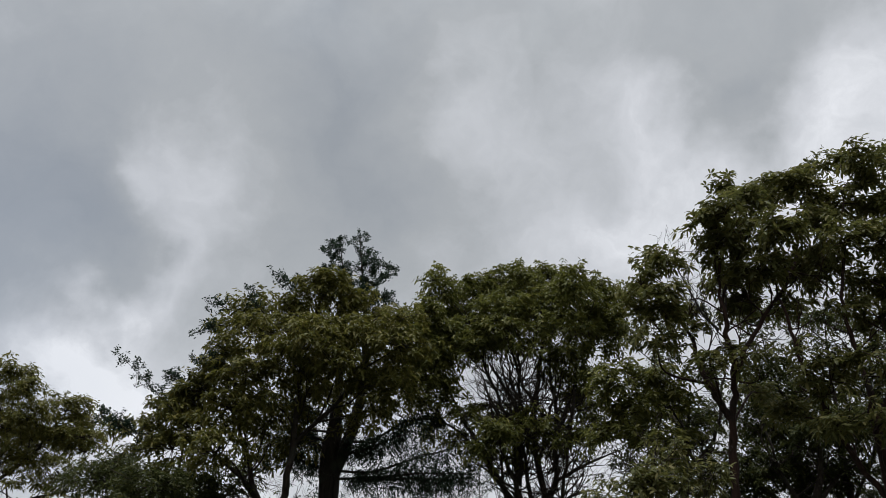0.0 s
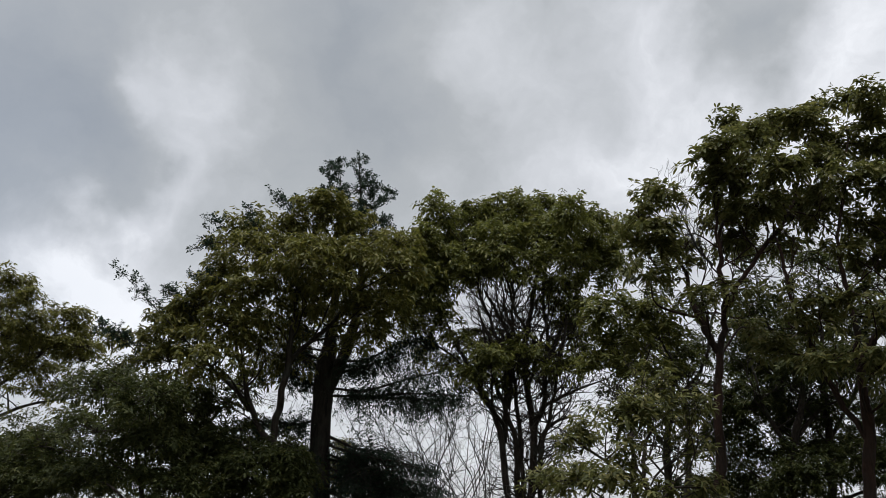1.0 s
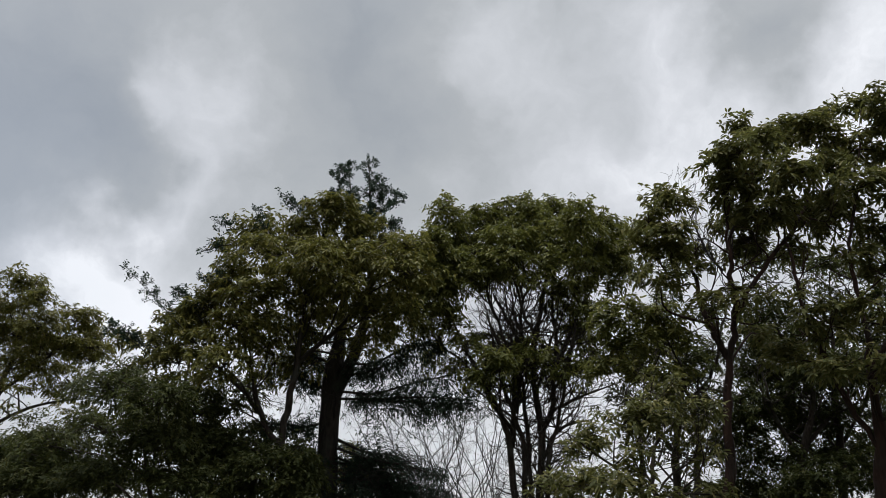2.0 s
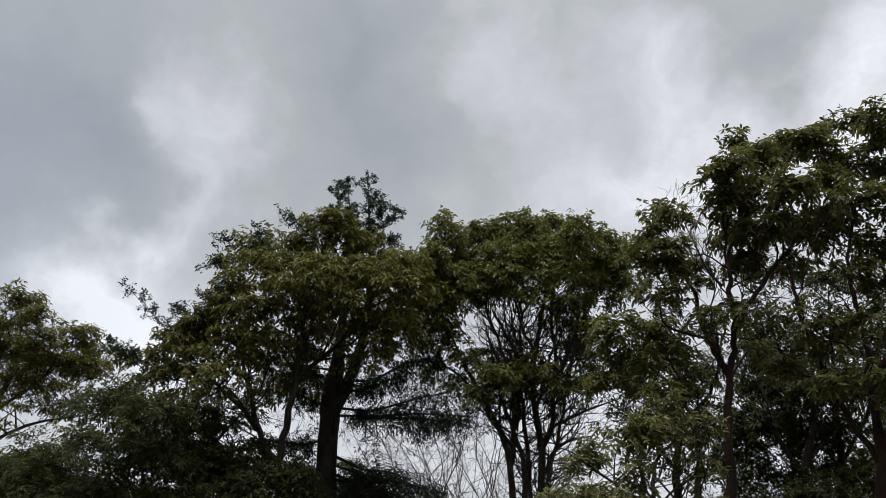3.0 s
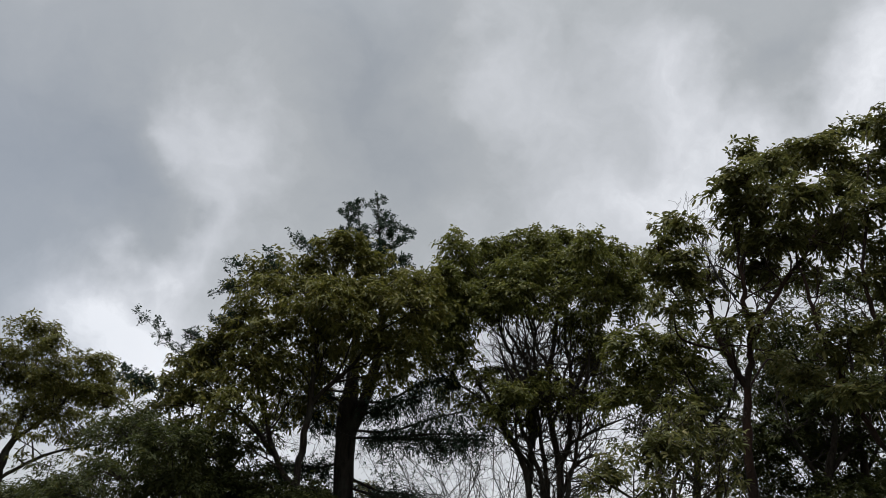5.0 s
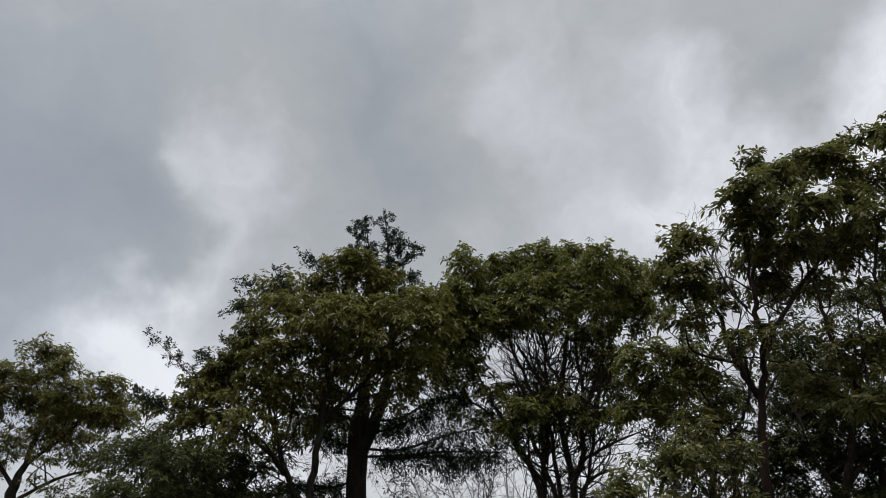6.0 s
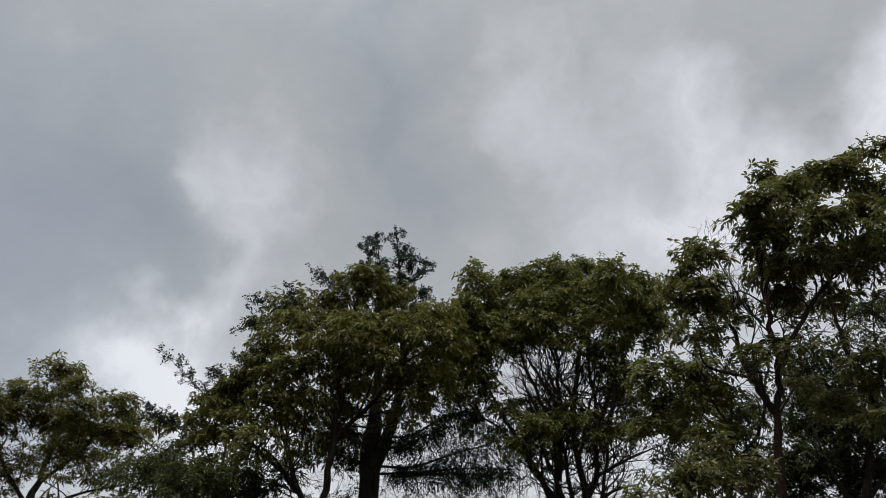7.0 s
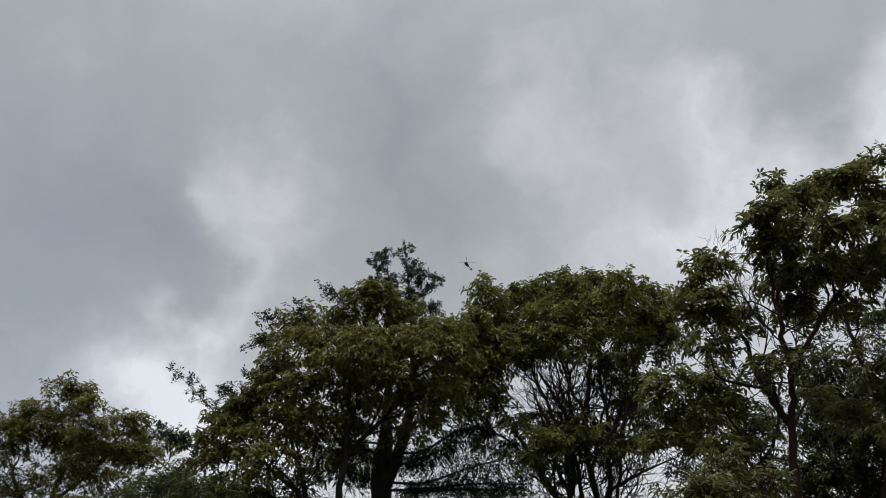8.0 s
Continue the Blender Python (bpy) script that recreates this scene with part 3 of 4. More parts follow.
airy_twigs(broad_tree, [
    (-2.38, 5.82, -4.00, 7.38),
    (0.02, 9.02, -0.55, 9.65),
    (0.16, 9.10, -0.31, 9.55),
    (0.42, 9.23, -0.14, 9.66),
    (-0.79, 8.63, -1.22, 9.20),
    (-1.65, 8.17, -2.35, 7.97),
    (-1.54, 8.55, -2.11, 8.76),
    (-1.56, 7.26, -2.39, 7.35),
    (-2.22, 6.24, -2.95, 7.03),
    (-2.05, 6.53, -2.58, 6.94),
    (-3.36, 5.40, -4.37, 5.99),
    (-3.30, 5.47, -3.98, 5.99),
    (-1.75, 7.71, -2.16, 7.56),
])

conifer("conifer_tree", (-3.19, 20.00), [
    [(0.09, 0.00, 1.81, 0.255), (-0.00, 0.00, 3.89, 0.262), (0.04, 0.00, 5.36, 0.270), (0.14, 0.00, 6.29, 0.169), (0.25, 0.00, 8.22, 0.080), (0.29, 0.00, 9.94, 0.030), (0.12, 0.00, 11.60, 0.010)],
    [(0.13, 0.00, 4.91, 0.180), (0.57, 0.00, 5.98, 0.152), (0.85, 0.00, 7.24, 0.109), (0.87, 0.00, 9.24, 0.040), (0.71, 0.00, 11.75, 0.010)],
], [
    (-0.08, 0.0, 11.52, 0.20, 0.20, 1),
    (0.15, 0.0, 11.56, 0.17, 0.17, 1),
    (-0.15, 0.0, 11.05, 0.23, 0.20, 1),
    (-0.37, 0.0, 10.79, 0.20, 0.16, 1),
    (0.17, 0.0, 10.56, 0.20, 0.26, 1),
    (0.69, 0.0, 11.60, 0.18, 0.23, 1),
    (0.94, 0.0, 11.05, 0.26, 0.23, 1),
    (0.76, 0.0, 10.65, 0.39, 0.26, 1),
    (1.34, 0.0, 10.83, 0.23, 0.16, 1),
    (1.64, 0.0, 10.72, 0.13, 0.13, 1),
    (1.62, 0.0, 10.36, 0.13, 0.10, 1),
    (1.00, 0.0, 10.18, 0.33, 0.26, 1),
    (0.89, 0.0, 9.65, 0.29, 0.29, 1),
    (1.54, 0.0, 9.72, 0.23, 0.15, 1),
] + [
    (1.27, 0.0, 9.33, 0.29, 0.23, 1),
    (0.39, 0.0, 10.02, 0.23, 0.26, 1),
], tufts=[
    (0.14, 0.0, 11.15, 0.15, 0.15, 1),
    (0.04, 0.0, 10.43, 0.20, 0.20, 1),
    (0.80, 0.0, 11.15, 0.17, 0.17, 1),
    (1.12, 0.0, 10.54, 0.18, 0.18, 1),
    (0.61, 0.0, 10.25, 0.18, 0.18, 1),
    (0.24, 0.0, 9.62, 0.19, 0.19, 1),
    (1.21, 0.0, 9.72, 0.18, 0.18, 1),
    (0.94, 0.0, 10.08, 0.20, 0.20, 1),
    (-0.16, 0.0, 10.56, 0.15, 0.15, 1),
    (1.67, 0.0, 9.62, 0.13, 0.13, 1),
    (1.42, 0.0, 10.43, 0.13, 0.13, 1),
], boughs=[
    (0.29, 4.70, 3.65, 4.59, 0.55),
    (0.28, 4.91, 3.13, 5.18, 0.40),
    (0.28, 5.67, 2.97, 6.13, 0.22),
    (-0.12, 4.10, -1.74, 4.06, 0.30),
    (-0.22, 4.91, -1.57, 5.67, 0.35),
    (-0.21, 5.67, -1.47, 6.29, 0.35),
    (0.36, 3.46, 2.99, 2.76, 0.50),
    (0.38, 2.90, 2.85, 2.21, 0.60),
    (0.34, 2.35, 2.56, 1.87, 0.60),
    (-0.02, 2.48, -1.29, 2.21, 0.60),
    (-0.07, 3.32, -1.10, 3.46, 0.35),
    (-0.24, 6.29, -1.21, 6.92, 0.35),
    (1.40, 4.62, 3.80, 4.80, 0.45),
    (0.34, 3.70, 2.40, 3.05, 0.50),
    (0.36, 3.10, 3.20, 2.40, 0.60),
    (0.36, 2.70, 2.50, 1.95, 0.60),
    (0.30, 3.25, 1.90, 2.55, 0.60),
    (0.30, 5.30, 2.20, 5.70, 0.30),
])

broadleaf("tree", (1.91, 20.00), [
    [(-0.33, 0.00, 1.81, 0.085), (-0.31, 0.00, 3.60, 0.080), (-0.70, 0.00, 4.76, 0.066), (-1.21, 0.00, 5.67, 0.048), (-1.74, 0.00, 6.76, 0.025)],
    [(-0.31, 0.00, 3.60, 0.071), (-0.18, 0.00, 4.76, 0.064), (-0.44, 0.00, 6.29, 0.047), (-0.87, 0.00, 7.56, 0.038), (-1.17, 0.00, 8.90, 0.020)],
    [(-0.18, 0.00, 4.47, 0.054), (0.05, 0.00, 6.29, 0.047), (0.23, 0.00, 7.89, 0.038), (0.37, 0.00, 9.59, 0.020)],
    [(0.23, 0.00, 1.81, 0.095), (0.38, 0.00, 3.60, 0.085), (0.30, 0.00, 5.52, 0.077), (0.43, 0.00, 6.92, 0.060), (0.65, 0.00, 8.39, 0.041), (0.62, 0.00, 9.59, 0.020)],
    [(0.38, 0.00, 3.60, 0.071), (0.80, 0.00, 4.91, 0.064), (0.94, 0.00, 6.29, 0.047), (0.94, 0.00, 7.89, 0.038), (1.33, 0.00, 9.41, 0.020)],
], [
    (-1.99, -0.1, 9.79, 0.39, 0.45, 1),
    (-2.31, -0.9, 8.86, 0.40, 0.52, 1),
    (-1.78, 0.6, 9.33, 0.46, 0.60, 1),
    (-1.01, 1.3, 10.25, 0.59, 0.59, 1),
    (-0.25, 1.7, 10.68, 0.74, 0.64, 1),
    (0.49, 0.9, 10.38, 0.71, 0.58, 1),
    (1.35, 1.7, 10.84, 0.67, 0.64, 1),
    (1.45, -1.7, 9.07, 0.53, 0.50, 1),
    (2.26, -0.6, 9.31, 0.63, 0.50, 1),
    (3.34, 0.9, 9.85, 0.54, 0.44, 1),
    (-1.14, 0.9, 9.22, 0.70, 0.60, 1),
    (-0.23, -0.3, 8.92, 0.76, 0.60, 1),
    (0.98, 1.7, 9.59, 0.83, 0.66, 1),
    (1.78, 0.4, 9.01, 0.78, 0.55, 1),
] + [
    (2.84, 0.8, 9.08, 0.63, 0.50, 1),
    (-2.20, -0.5, 8.22, 0.62, 0.56, 1),
], leaf=0.16, width=0.38, droop=0.5, twigs=4, foliage=M_LEAF_BRIGHT, label="several-stemmed broadleaf tree with domed green crown and open fan of limbs", extra_stems=[
    [(-0.01, 0.0, 1.87, 0.078), (-0.12, 0.0, 3.60, 0.066), (-0.44, 0.0, 4.84, 0.052), (-0.78, 0.0, 5.98, 0.038), (-1.07, 0.0, 7.24, 0.016)],
    [(0.11, 0.0, 1.87, 0.064), (0.10, 0.0, 3.32, 0.058), (-0.06, 0.0, 4.76, 0.052), (-0.20, 0.0, 6.13, 0.038), (-0.34, 0.0, 7.56, 0.016)],
    [(0.52, 0.0, 1.87, 0.071), (0.68, 0.0, 3.32, 0.058), (1.09, 0.0, 4.76, 0.045), (1.42, 0.0, 6.13, 0.038), (1.66, 0.0, 7.56, 0.016)],
    [(0.71, 0.0, 4.47, 0.053), (1.47, 0.0, 4.88, 0.038), (2.63, 0.0, 5.30, 0.009)],
    [(0.48, 0.0, 3.32, 0.052), (1.06, 0.0, 4.06, 0.042), (2.03, 0.0, 4.31, 0.009)],
    [(0.30, 0.0, 5.36, 0.054), (-0.27, 0.0, 6.76, 0.044), (-0.87, 0.0, 7.89, 0.028)],
    [(0.83, 0.0, 5.52, 0.054), (1.44, 0.0, 6.92, 0.045), (2.14, 0.0, 8.22, 0.028)],
    [(-0.49, 0.0, 4.10, 0.053), (-1.21, 0.0, 5.36, 0.038), (-2.12, 0.0, 6.13, 0.022)],
    [(0.41, 0.0, 6.29, 0.044), (-0.09, 0.0, 7.56, 0.034), (-0.37, 0.0, 8.90, 0.023)],
    [(-0.27, 0.0, 3.89, 0.053), (-0.92, 0.0, 4.91, 0.038), (-1.66, 0.0, 5.67, 0.011)],
    [(-0.10, 0.0, 4.91, 0.054), (-0.59, 0.0, 6.13, 0.039), (-1.04, 0.0, 6.92, 0.011)],
    [(0.35, 0.0, 4.91, 0.043), (0.64, 0.0, 6.29, 0.033), (0.85, 0.0, 7.56, 0.011)],
] + [
    [(0.65, 0.0, 4.76, 0.043), (1.39, 0.0, 5.98, 0.033), (1.90, 0.0, 6.92, 0.011)],
    [(0.23, 0.0, 5.67, 0.044), (-0.03, 0.0, 6.92, 0.033), (-0.15, 0.0, 8.22, 0.011)],
], extra_clumps=[
    (-2.76, 0.7, 5.81, 0.63, 0.44, 0.35),
    (-3.17, -0.4, 6.19, 0.60, 0.42, 0.35),
    (-1.82, -0.2, 5.48, 0.60, 0.39, 0.4),
    (-2.50, -0.4, 6.81, 0.61, 0.55, 0.6),
    (-2.21, 0.2, 7.54, 0.63, 0.54, 0.8),
    (-1.36, -0.7, 7.83, 0.53, 0.43, 0.6),
    (-1.97, -0.3, 6.60, 0.61, 0.46, 0.5),
    (-2.67, 0.3, 6.36, 0.56, 0.47, 0.45),
    (1.39, -0.6, 7.70, 0.70, 0.40, 0.6),
    (-0.06, 0.2, 8.20, 0.64, 0.38, 0.5),
    (2.61, 0.8, 8.14, 0.57, 0.46, 0.5),
    (-0.73, -1.5, 5.22, 0.64, 0.48, 0.9),
    (-1.16, -1.5, 4.91, 0.45, 0.33, 0.9),
    (0.06, -1.0, 5.61, 0.61, 0.58, 0.7),
] + [
    (0.93, 1.0, 5.87, 0.57, 0.57, 0.7),
    (1.63, 0.4, 6.38, 0.56, 0.56, 0.7),
    (1.21, -0.9, 5.27, 0.49, 0.38, 0.7),
    (-1.45, -0.5, 6.02, 0.54, 0.36, 0.5),
    (-2.88, -0.4, 7.13, 0.46, 0.46, 0.6),
] + [
    (-1.66, 0.0, 8.40, 0.70, 0.54, 1),
    (-0.90, 0.0, 7.98, 0.54, 0.38, 0.7),
    (-2.28, -0.5, 7.50, 0.61, 0.52, 0.9),
    (-0.45, -0.9, 8.21, 0.61, 0.43, 0.9),
] + [
    (0.10, 0.6, 9.63, 0.83, 0.56, 1),
    (1.17, 0.5, 9.59, 0.83, 0.56, 1),
    (1.58, -0.6, 8.20, 0.68, 0.43, 0.8),
    (0.53, -0.3, 8.36, 0.69, 0.37, 0.7),
    (-0.69, 0.2, 8.72, 0.71, 0.48, 0.8),
] + [
    (-2.68, -0.5, 8.97, 0.53, 0.41, 1),
    (-2.97, -0.7, 8.31, 0.58, 0.52, 1),
    (-2.56, -0.2, 7.83, 0.62, 0.53, 1),
    (-3.34, -0.6, 7.62, 0.64, 0.52, 0.9),
    (-2.87, -0.8, 7.02, 0.57, 0.37, 0.7),
    (-2.14, -0.2, 10.11, 0.26, 0.28, 1),
    (-2.10, 0.8, 10.80, 0.15, 0.17, 0.8),
    (-1.11, 0.5, 6.41, 0.55, 0.41, 0.5),
    (-0.41, 0.5, 6.21, 0.55, 0.44, 0.6),
    (-0.13, -0.5, 5.24, 0.53, 0.41, 0.7),
    (1.29, 0.1, 6.94, 0.47, 0.47, 0.55),
    (1.77, -0.4, 7.13, 0.52, 0.38, 0.7),
    (1.07, -0.6, 7.47, 0.58, 0.37, 0.6),
    (0.46, -0.7, 7.80, 0.52, 0.30, 0.6),
    (-0.89, -0.5, 8.05, 0.52, 0.34, 0.7),
    (2.33, 0.8, 9.00, 0.66, 0.56, 1),
    (3.01, 0.6, 8.59, 0.56, 0.49, 0.8),
])

broadleaf("tree", (4.86, 15.50), [
    [(-0.16, 0.00, 1.76, 0.063), (-0.06, 0.00, 3.15, 0.059), (-0.26, 0.00, 4.28, 0.039), (-0.52, 0.00, 5.23, 0.027), (-0.95, 0.00, 5.72, 0.018)],
    [(-0.26, 0.00, 4.28, 0.034), (-0.92, 0.00, 4.63, 0.025), (-1.48, 0.00, 4.99, 0.017)],
], [
    (-1.63, -0.4, 5.66, 0.47, 0.37, 0.85),
    (-0.94, -0.1, 5.88, 0.50, 0.36, 0.85),
    (-0.51, -0.6, 5.74, 0.44, 0.35, 0.8),
    (-1.28, -0.2, 5.13, 0.54, 0.37, 0.8),
    (-0.30, 0.8, 5.36, 0.50, 0.35, 0.7),
    (-1.69, -0.2, 4.71, 0.39, 0.30, 0.6),
    (-1.13, -0.8, 4.42, 0.47, 0.29, 0.6),
    (-0.27, -0.6, 5.21, 0.32, 0.34, 0.5),
    (-0.23, -0.4, 4.50, 0.34, 0.30, 0.5),
], leaf=0.14, near=True, foliage=M_LEAF_BRIGHT, label="young broadleaf tree with dense green leaves beside a forked trunk")

broadleaf("tree", (5.06, 14.50), [
    [(-0.15, 0.00, 1.75, 0.091), (0.05, 0.00, 3.05, 0.094), (0.31, 0.00, 4.55, 0.071), (0.52, 0.00, 5.46, 0.060), (0.50, 0.00, 6.40, 0.050), (0.50, 0.00, 7.01, 0.037), (0.96, 0.00, 8.03, 0.026), (1.46, 0.00, 9.09, 0.013)],
    [(0.34, 0.00, 4.72, 0.079), (0.03, 0.00, 5.17, 0.064), (-0.14, 0.00, 5.92, 0.049), (-0.20, 0.00, 6.64, 0.033), (-0.45, 0.00, 7.64, 0.017)],
    [(0.53, 0.00, 5.46, 0.065), (0.94, 0.00, 6.16, 0.049), (1.93, 0.00, 7.39, 0.034), (2.66, 0.00, 8.96, 0.017)],
    [(0.50, 0.00, 7.01, 0.033), (0.48, 0.00, 8.03, 0.026), (0.47, 0.00, 8.96, 0.013)],
    [(-0.21, 0.00, 6.52, 0.025), (-0.63, 0.00, 6.40, 0.021), (-1.04, 0.00, 6.89, 0.013)],
], [
    (0.33, -0.4, 8.86, 0.31, 0.26, 1.3),
    (1.61, 1.1, 10.52, 0.20, 0.27, 1.3),
    (0.71, -0.9, 8.78, 0.37, 0.34, 1.3),
    (1.63, 0.1, 9.56, 0.42, 0.40, 1.3),
    (2.51, 0.7, 10.10, 0.46, 0.41, 1.3),
    (2.59, -0.2, 9.69, 0.44, 0.37, 1.3),
    (3.69, 0.9, 10.77, 0.32, 0.21, 1.3),
    (3.19, -0.0, 9.57, 0.42, 0.29, 1.3),
    (0.58, -0.5, 8.25, 0.39, 0.42, 1.3),
    (1.33, -0.2, 8.52, 0.52, 0.45, 1.3),
    (1.62, -1.1, 8.21, 0.49, 0.42, 1.3),
    (2.80, -0.1, 8.66, 0.50, 0.43, 1.3),
    (1.25, -0.6, 7.58, 0.54, 0.43, 1.3),
    (2.69, 0.9, 8.22, 0.60, 0.45, 1.3),
] + [
    (1.10, 0.7, 7.96, 0.47, 0.40, 1.3),
    (2.92, -0.0, 7.84, 0.45, 0.43, 1.3),
], leaf=0.15, near=True, bark=M_BARK_RED, label="large forked broadleaf tree with reddish bark and dense drooping leaves", extra_clumps=[
    (1.29, 0.8, 7.42, 0.52, 0.39, 1.1),
    (1.68, -0.3, 6.96, 0.46, 0.25, 0.5),
    (0.46, -0.6, 5.80, 0.44, 0.35, 0.6),
    (-0.30, -1.2, 5.51, 0.21, 0.27, 0.7),
    (1.57, 1.3, 5.43, 0.56, 0.44, 0.5),
    (-0.90, -0.2, 8.00, 0.31, 0.18, 0.8),
    (-0.60, -0.8, 7.76, 0.29, 0.27, 0.9),
    (-1.20, -0.8, 7.31, 0.29, 0.25, 0.9),
    (-0.93, -1.1, 6.95, 0.35, 0.28, 0.9),
    (-0.85, -0.8, 6.60, 0.39, 0.28, 0.9),
    (-0.06, 0.5, 7.17, 0.24, 0.26, 0.7),
    (-1.31, -0.6, 6.79, 0.29, 0.25, 0.6),
    (-1.15, -1.0, 6.01, 0.38, 0.23, 0.8),
    (-0.18, -0.0, 6.52, 0.21, 0.25, 0.5),
])

broadleaf("tree", (7.57, 14.00), [
    [(-0.19, 0.00, 1.74, 0.103), (0.06, 0.00, 3.20, 0.100), (0.16, 0.00, 4.45, 0.065), (0.12, 0.00, 5.55, 0.050), (0.13, 0.00, 6.71, 0.034), (0.55, 0.00, 7.93, 0.024), (1.05, 0.00, 9.36, 0.012)],
    [(0.16, 0.00, 4.34, 0.069), (0.84, 0.00, 5.32, 0.055), (1.43, 0.00, 6.59, 0.040), (2.04, 0.00, 8.96, 0.017)],
    [(0.04, 0.00, 3.10, 0.059), (-0.50, 0.00, 4.45, 0.046), (-0.66, 0.00, 5.43, 0.039), (-0.77, 0.00, 6.47, 0.032), (-0.75, 0.00, 7.31, 0.016)],
], [
    (1.57, 0.8, 10.64, 0.33, 0.19, 1),
    (1.56, -0.2, 10.09, 0.38, 0.29, 1),
    (2.82, 0.7, 10.47, 0.57, 0.48, 1),
    (1.65, 0.3, 9.78, 0.34, 0.27, 1),
    (1.00, 0.4, 9.31, 0.44, 0.24, 0.7),
    (1.76, 0.5, 9.20, 0.51, 0.37, 1),
    (2.18, -0.0, 8.96, 0.59, 0.47, 1),
    (0.36, -0.6, 7.93, 0.44, 0.33, 0.8),
    (1.10, -0.5, 7.89, 0.51, 0.42, 1),
    (2.63, 0.5, 8.16, 0.60, 0.60, 1),
    (1.21, 0.7, 7.66, 0.48, 0.33, 0.8),
    (1.98, 0.8, 7.51, 0.54, 0.45, 1),
    (0.15, -0.2, 6.75, 0.38, 0.24, 0.6),
    (1.15, 0.3, 6.64, 0.55, 0.41, 0.8),
] + [
    (2.01, 0.4, 6.37, 0.57, 0.57, 1),
], leaf=0.15, near=True, bark=M_BARK_RED, label="tall broadleaf tree with red-brown trunk and spreading leafy crown", extra_clumps=[
    (-0.07, -1.3, 5.34, 0.40, 0.36, 0.5),
    (0.84, -0.6, 5.16, 0.50, 0.50, 0.8),
    (-0.66, -0.6, 5.16, 0.42, 0.37, 0.7),
    (-1.09, -0.5, 5.46, 0.38, 0.32, 0.45),
    (-0.76, -0.7, 4.31, 0.46, 0.36, 0.7),
    (-0.99, 0.5, 4.77, 0.51, 0.40, 0.7),
    (0.08, -1.0, 4.24, 0.45, 0.44, 0.6),
    (0.65, -1.0, 4.14, 0.59, 0.59, 0.8),
    (3.40, 0.8, 9.67, 0.63, 0.75, 0.9),
    (1.99, 0.1, 5.35, 0.55, 0.66, 0.9),
])

# trees behind wear the darkened greens: thicket shade is in the leaf colour
broadleaf("tree", (9.57, 21.00), [
    [(-0.26, 0.00, 1.82, 0.127), (-0.08, 0.00, 3.40, 0.116), (0.40, 0.00, 4.92, 0.071), (0.34, 0.00, 6.52, 0.048)],
    [(-0.08, 0.00, 3.40, 0.066), (-0.90, 0.00, 4.61, 0.045), (-1.20, 0.00, 5.87, 0.023)],
    [(0.10, 0.00, 3.85, 0.067), (1.34, 0.00, 4.92, 0.045), (2.15, 0.00, 5.87, 0.023)],
], [
    (-1.05, 0.4, 4.67, 0.89, 0.64, 0.8),
    (0.62, 1.1, 5.26, 0.93, 0.76, 1.1),
    (1.40, 0.1, 5.89, 0.74, 0.58, 0.8),
    (1.26, 0.6, 4.62, 0.83, 0.58, 0.8),
    (-0.38, 0.6, 3.30, 0.88, 0.56, 0.8),
    (0.14, -0.9, 2.69, 0.87, 0.72, 1.3),
    (-1.36, 0.9, 3.33, 0.73, 0.73, 0.7),
    (3.25, 1.5, 4.50, 0.76, 0.93, 0.8),
    (1.59, -1.3, 2.74, 0.85, 0.85, 1),
    (-0.65, 1.4, 2.51, 0.90, 0.58, 1),
    (0.95, 1.6, 7.07, 0.80, 0.69, 0.5),
    (1.69, 0.6, 8.04, 0.85, 0.51, 0.3),
    (2.79, -0.9, 3.90, 0.89, 1.18, 1),
    (-0.42, 1.1, 6.09, 0.94, 0.77, 0.8),
] + [
    (1.37, -1.3, 5.31, 0.74, 0.74, 0.8),
    (1.05, 1.7, 4.20, 1.00, 0.67, 0.9),
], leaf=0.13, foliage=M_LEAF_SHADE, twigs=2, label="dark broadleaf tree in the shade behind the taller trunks")

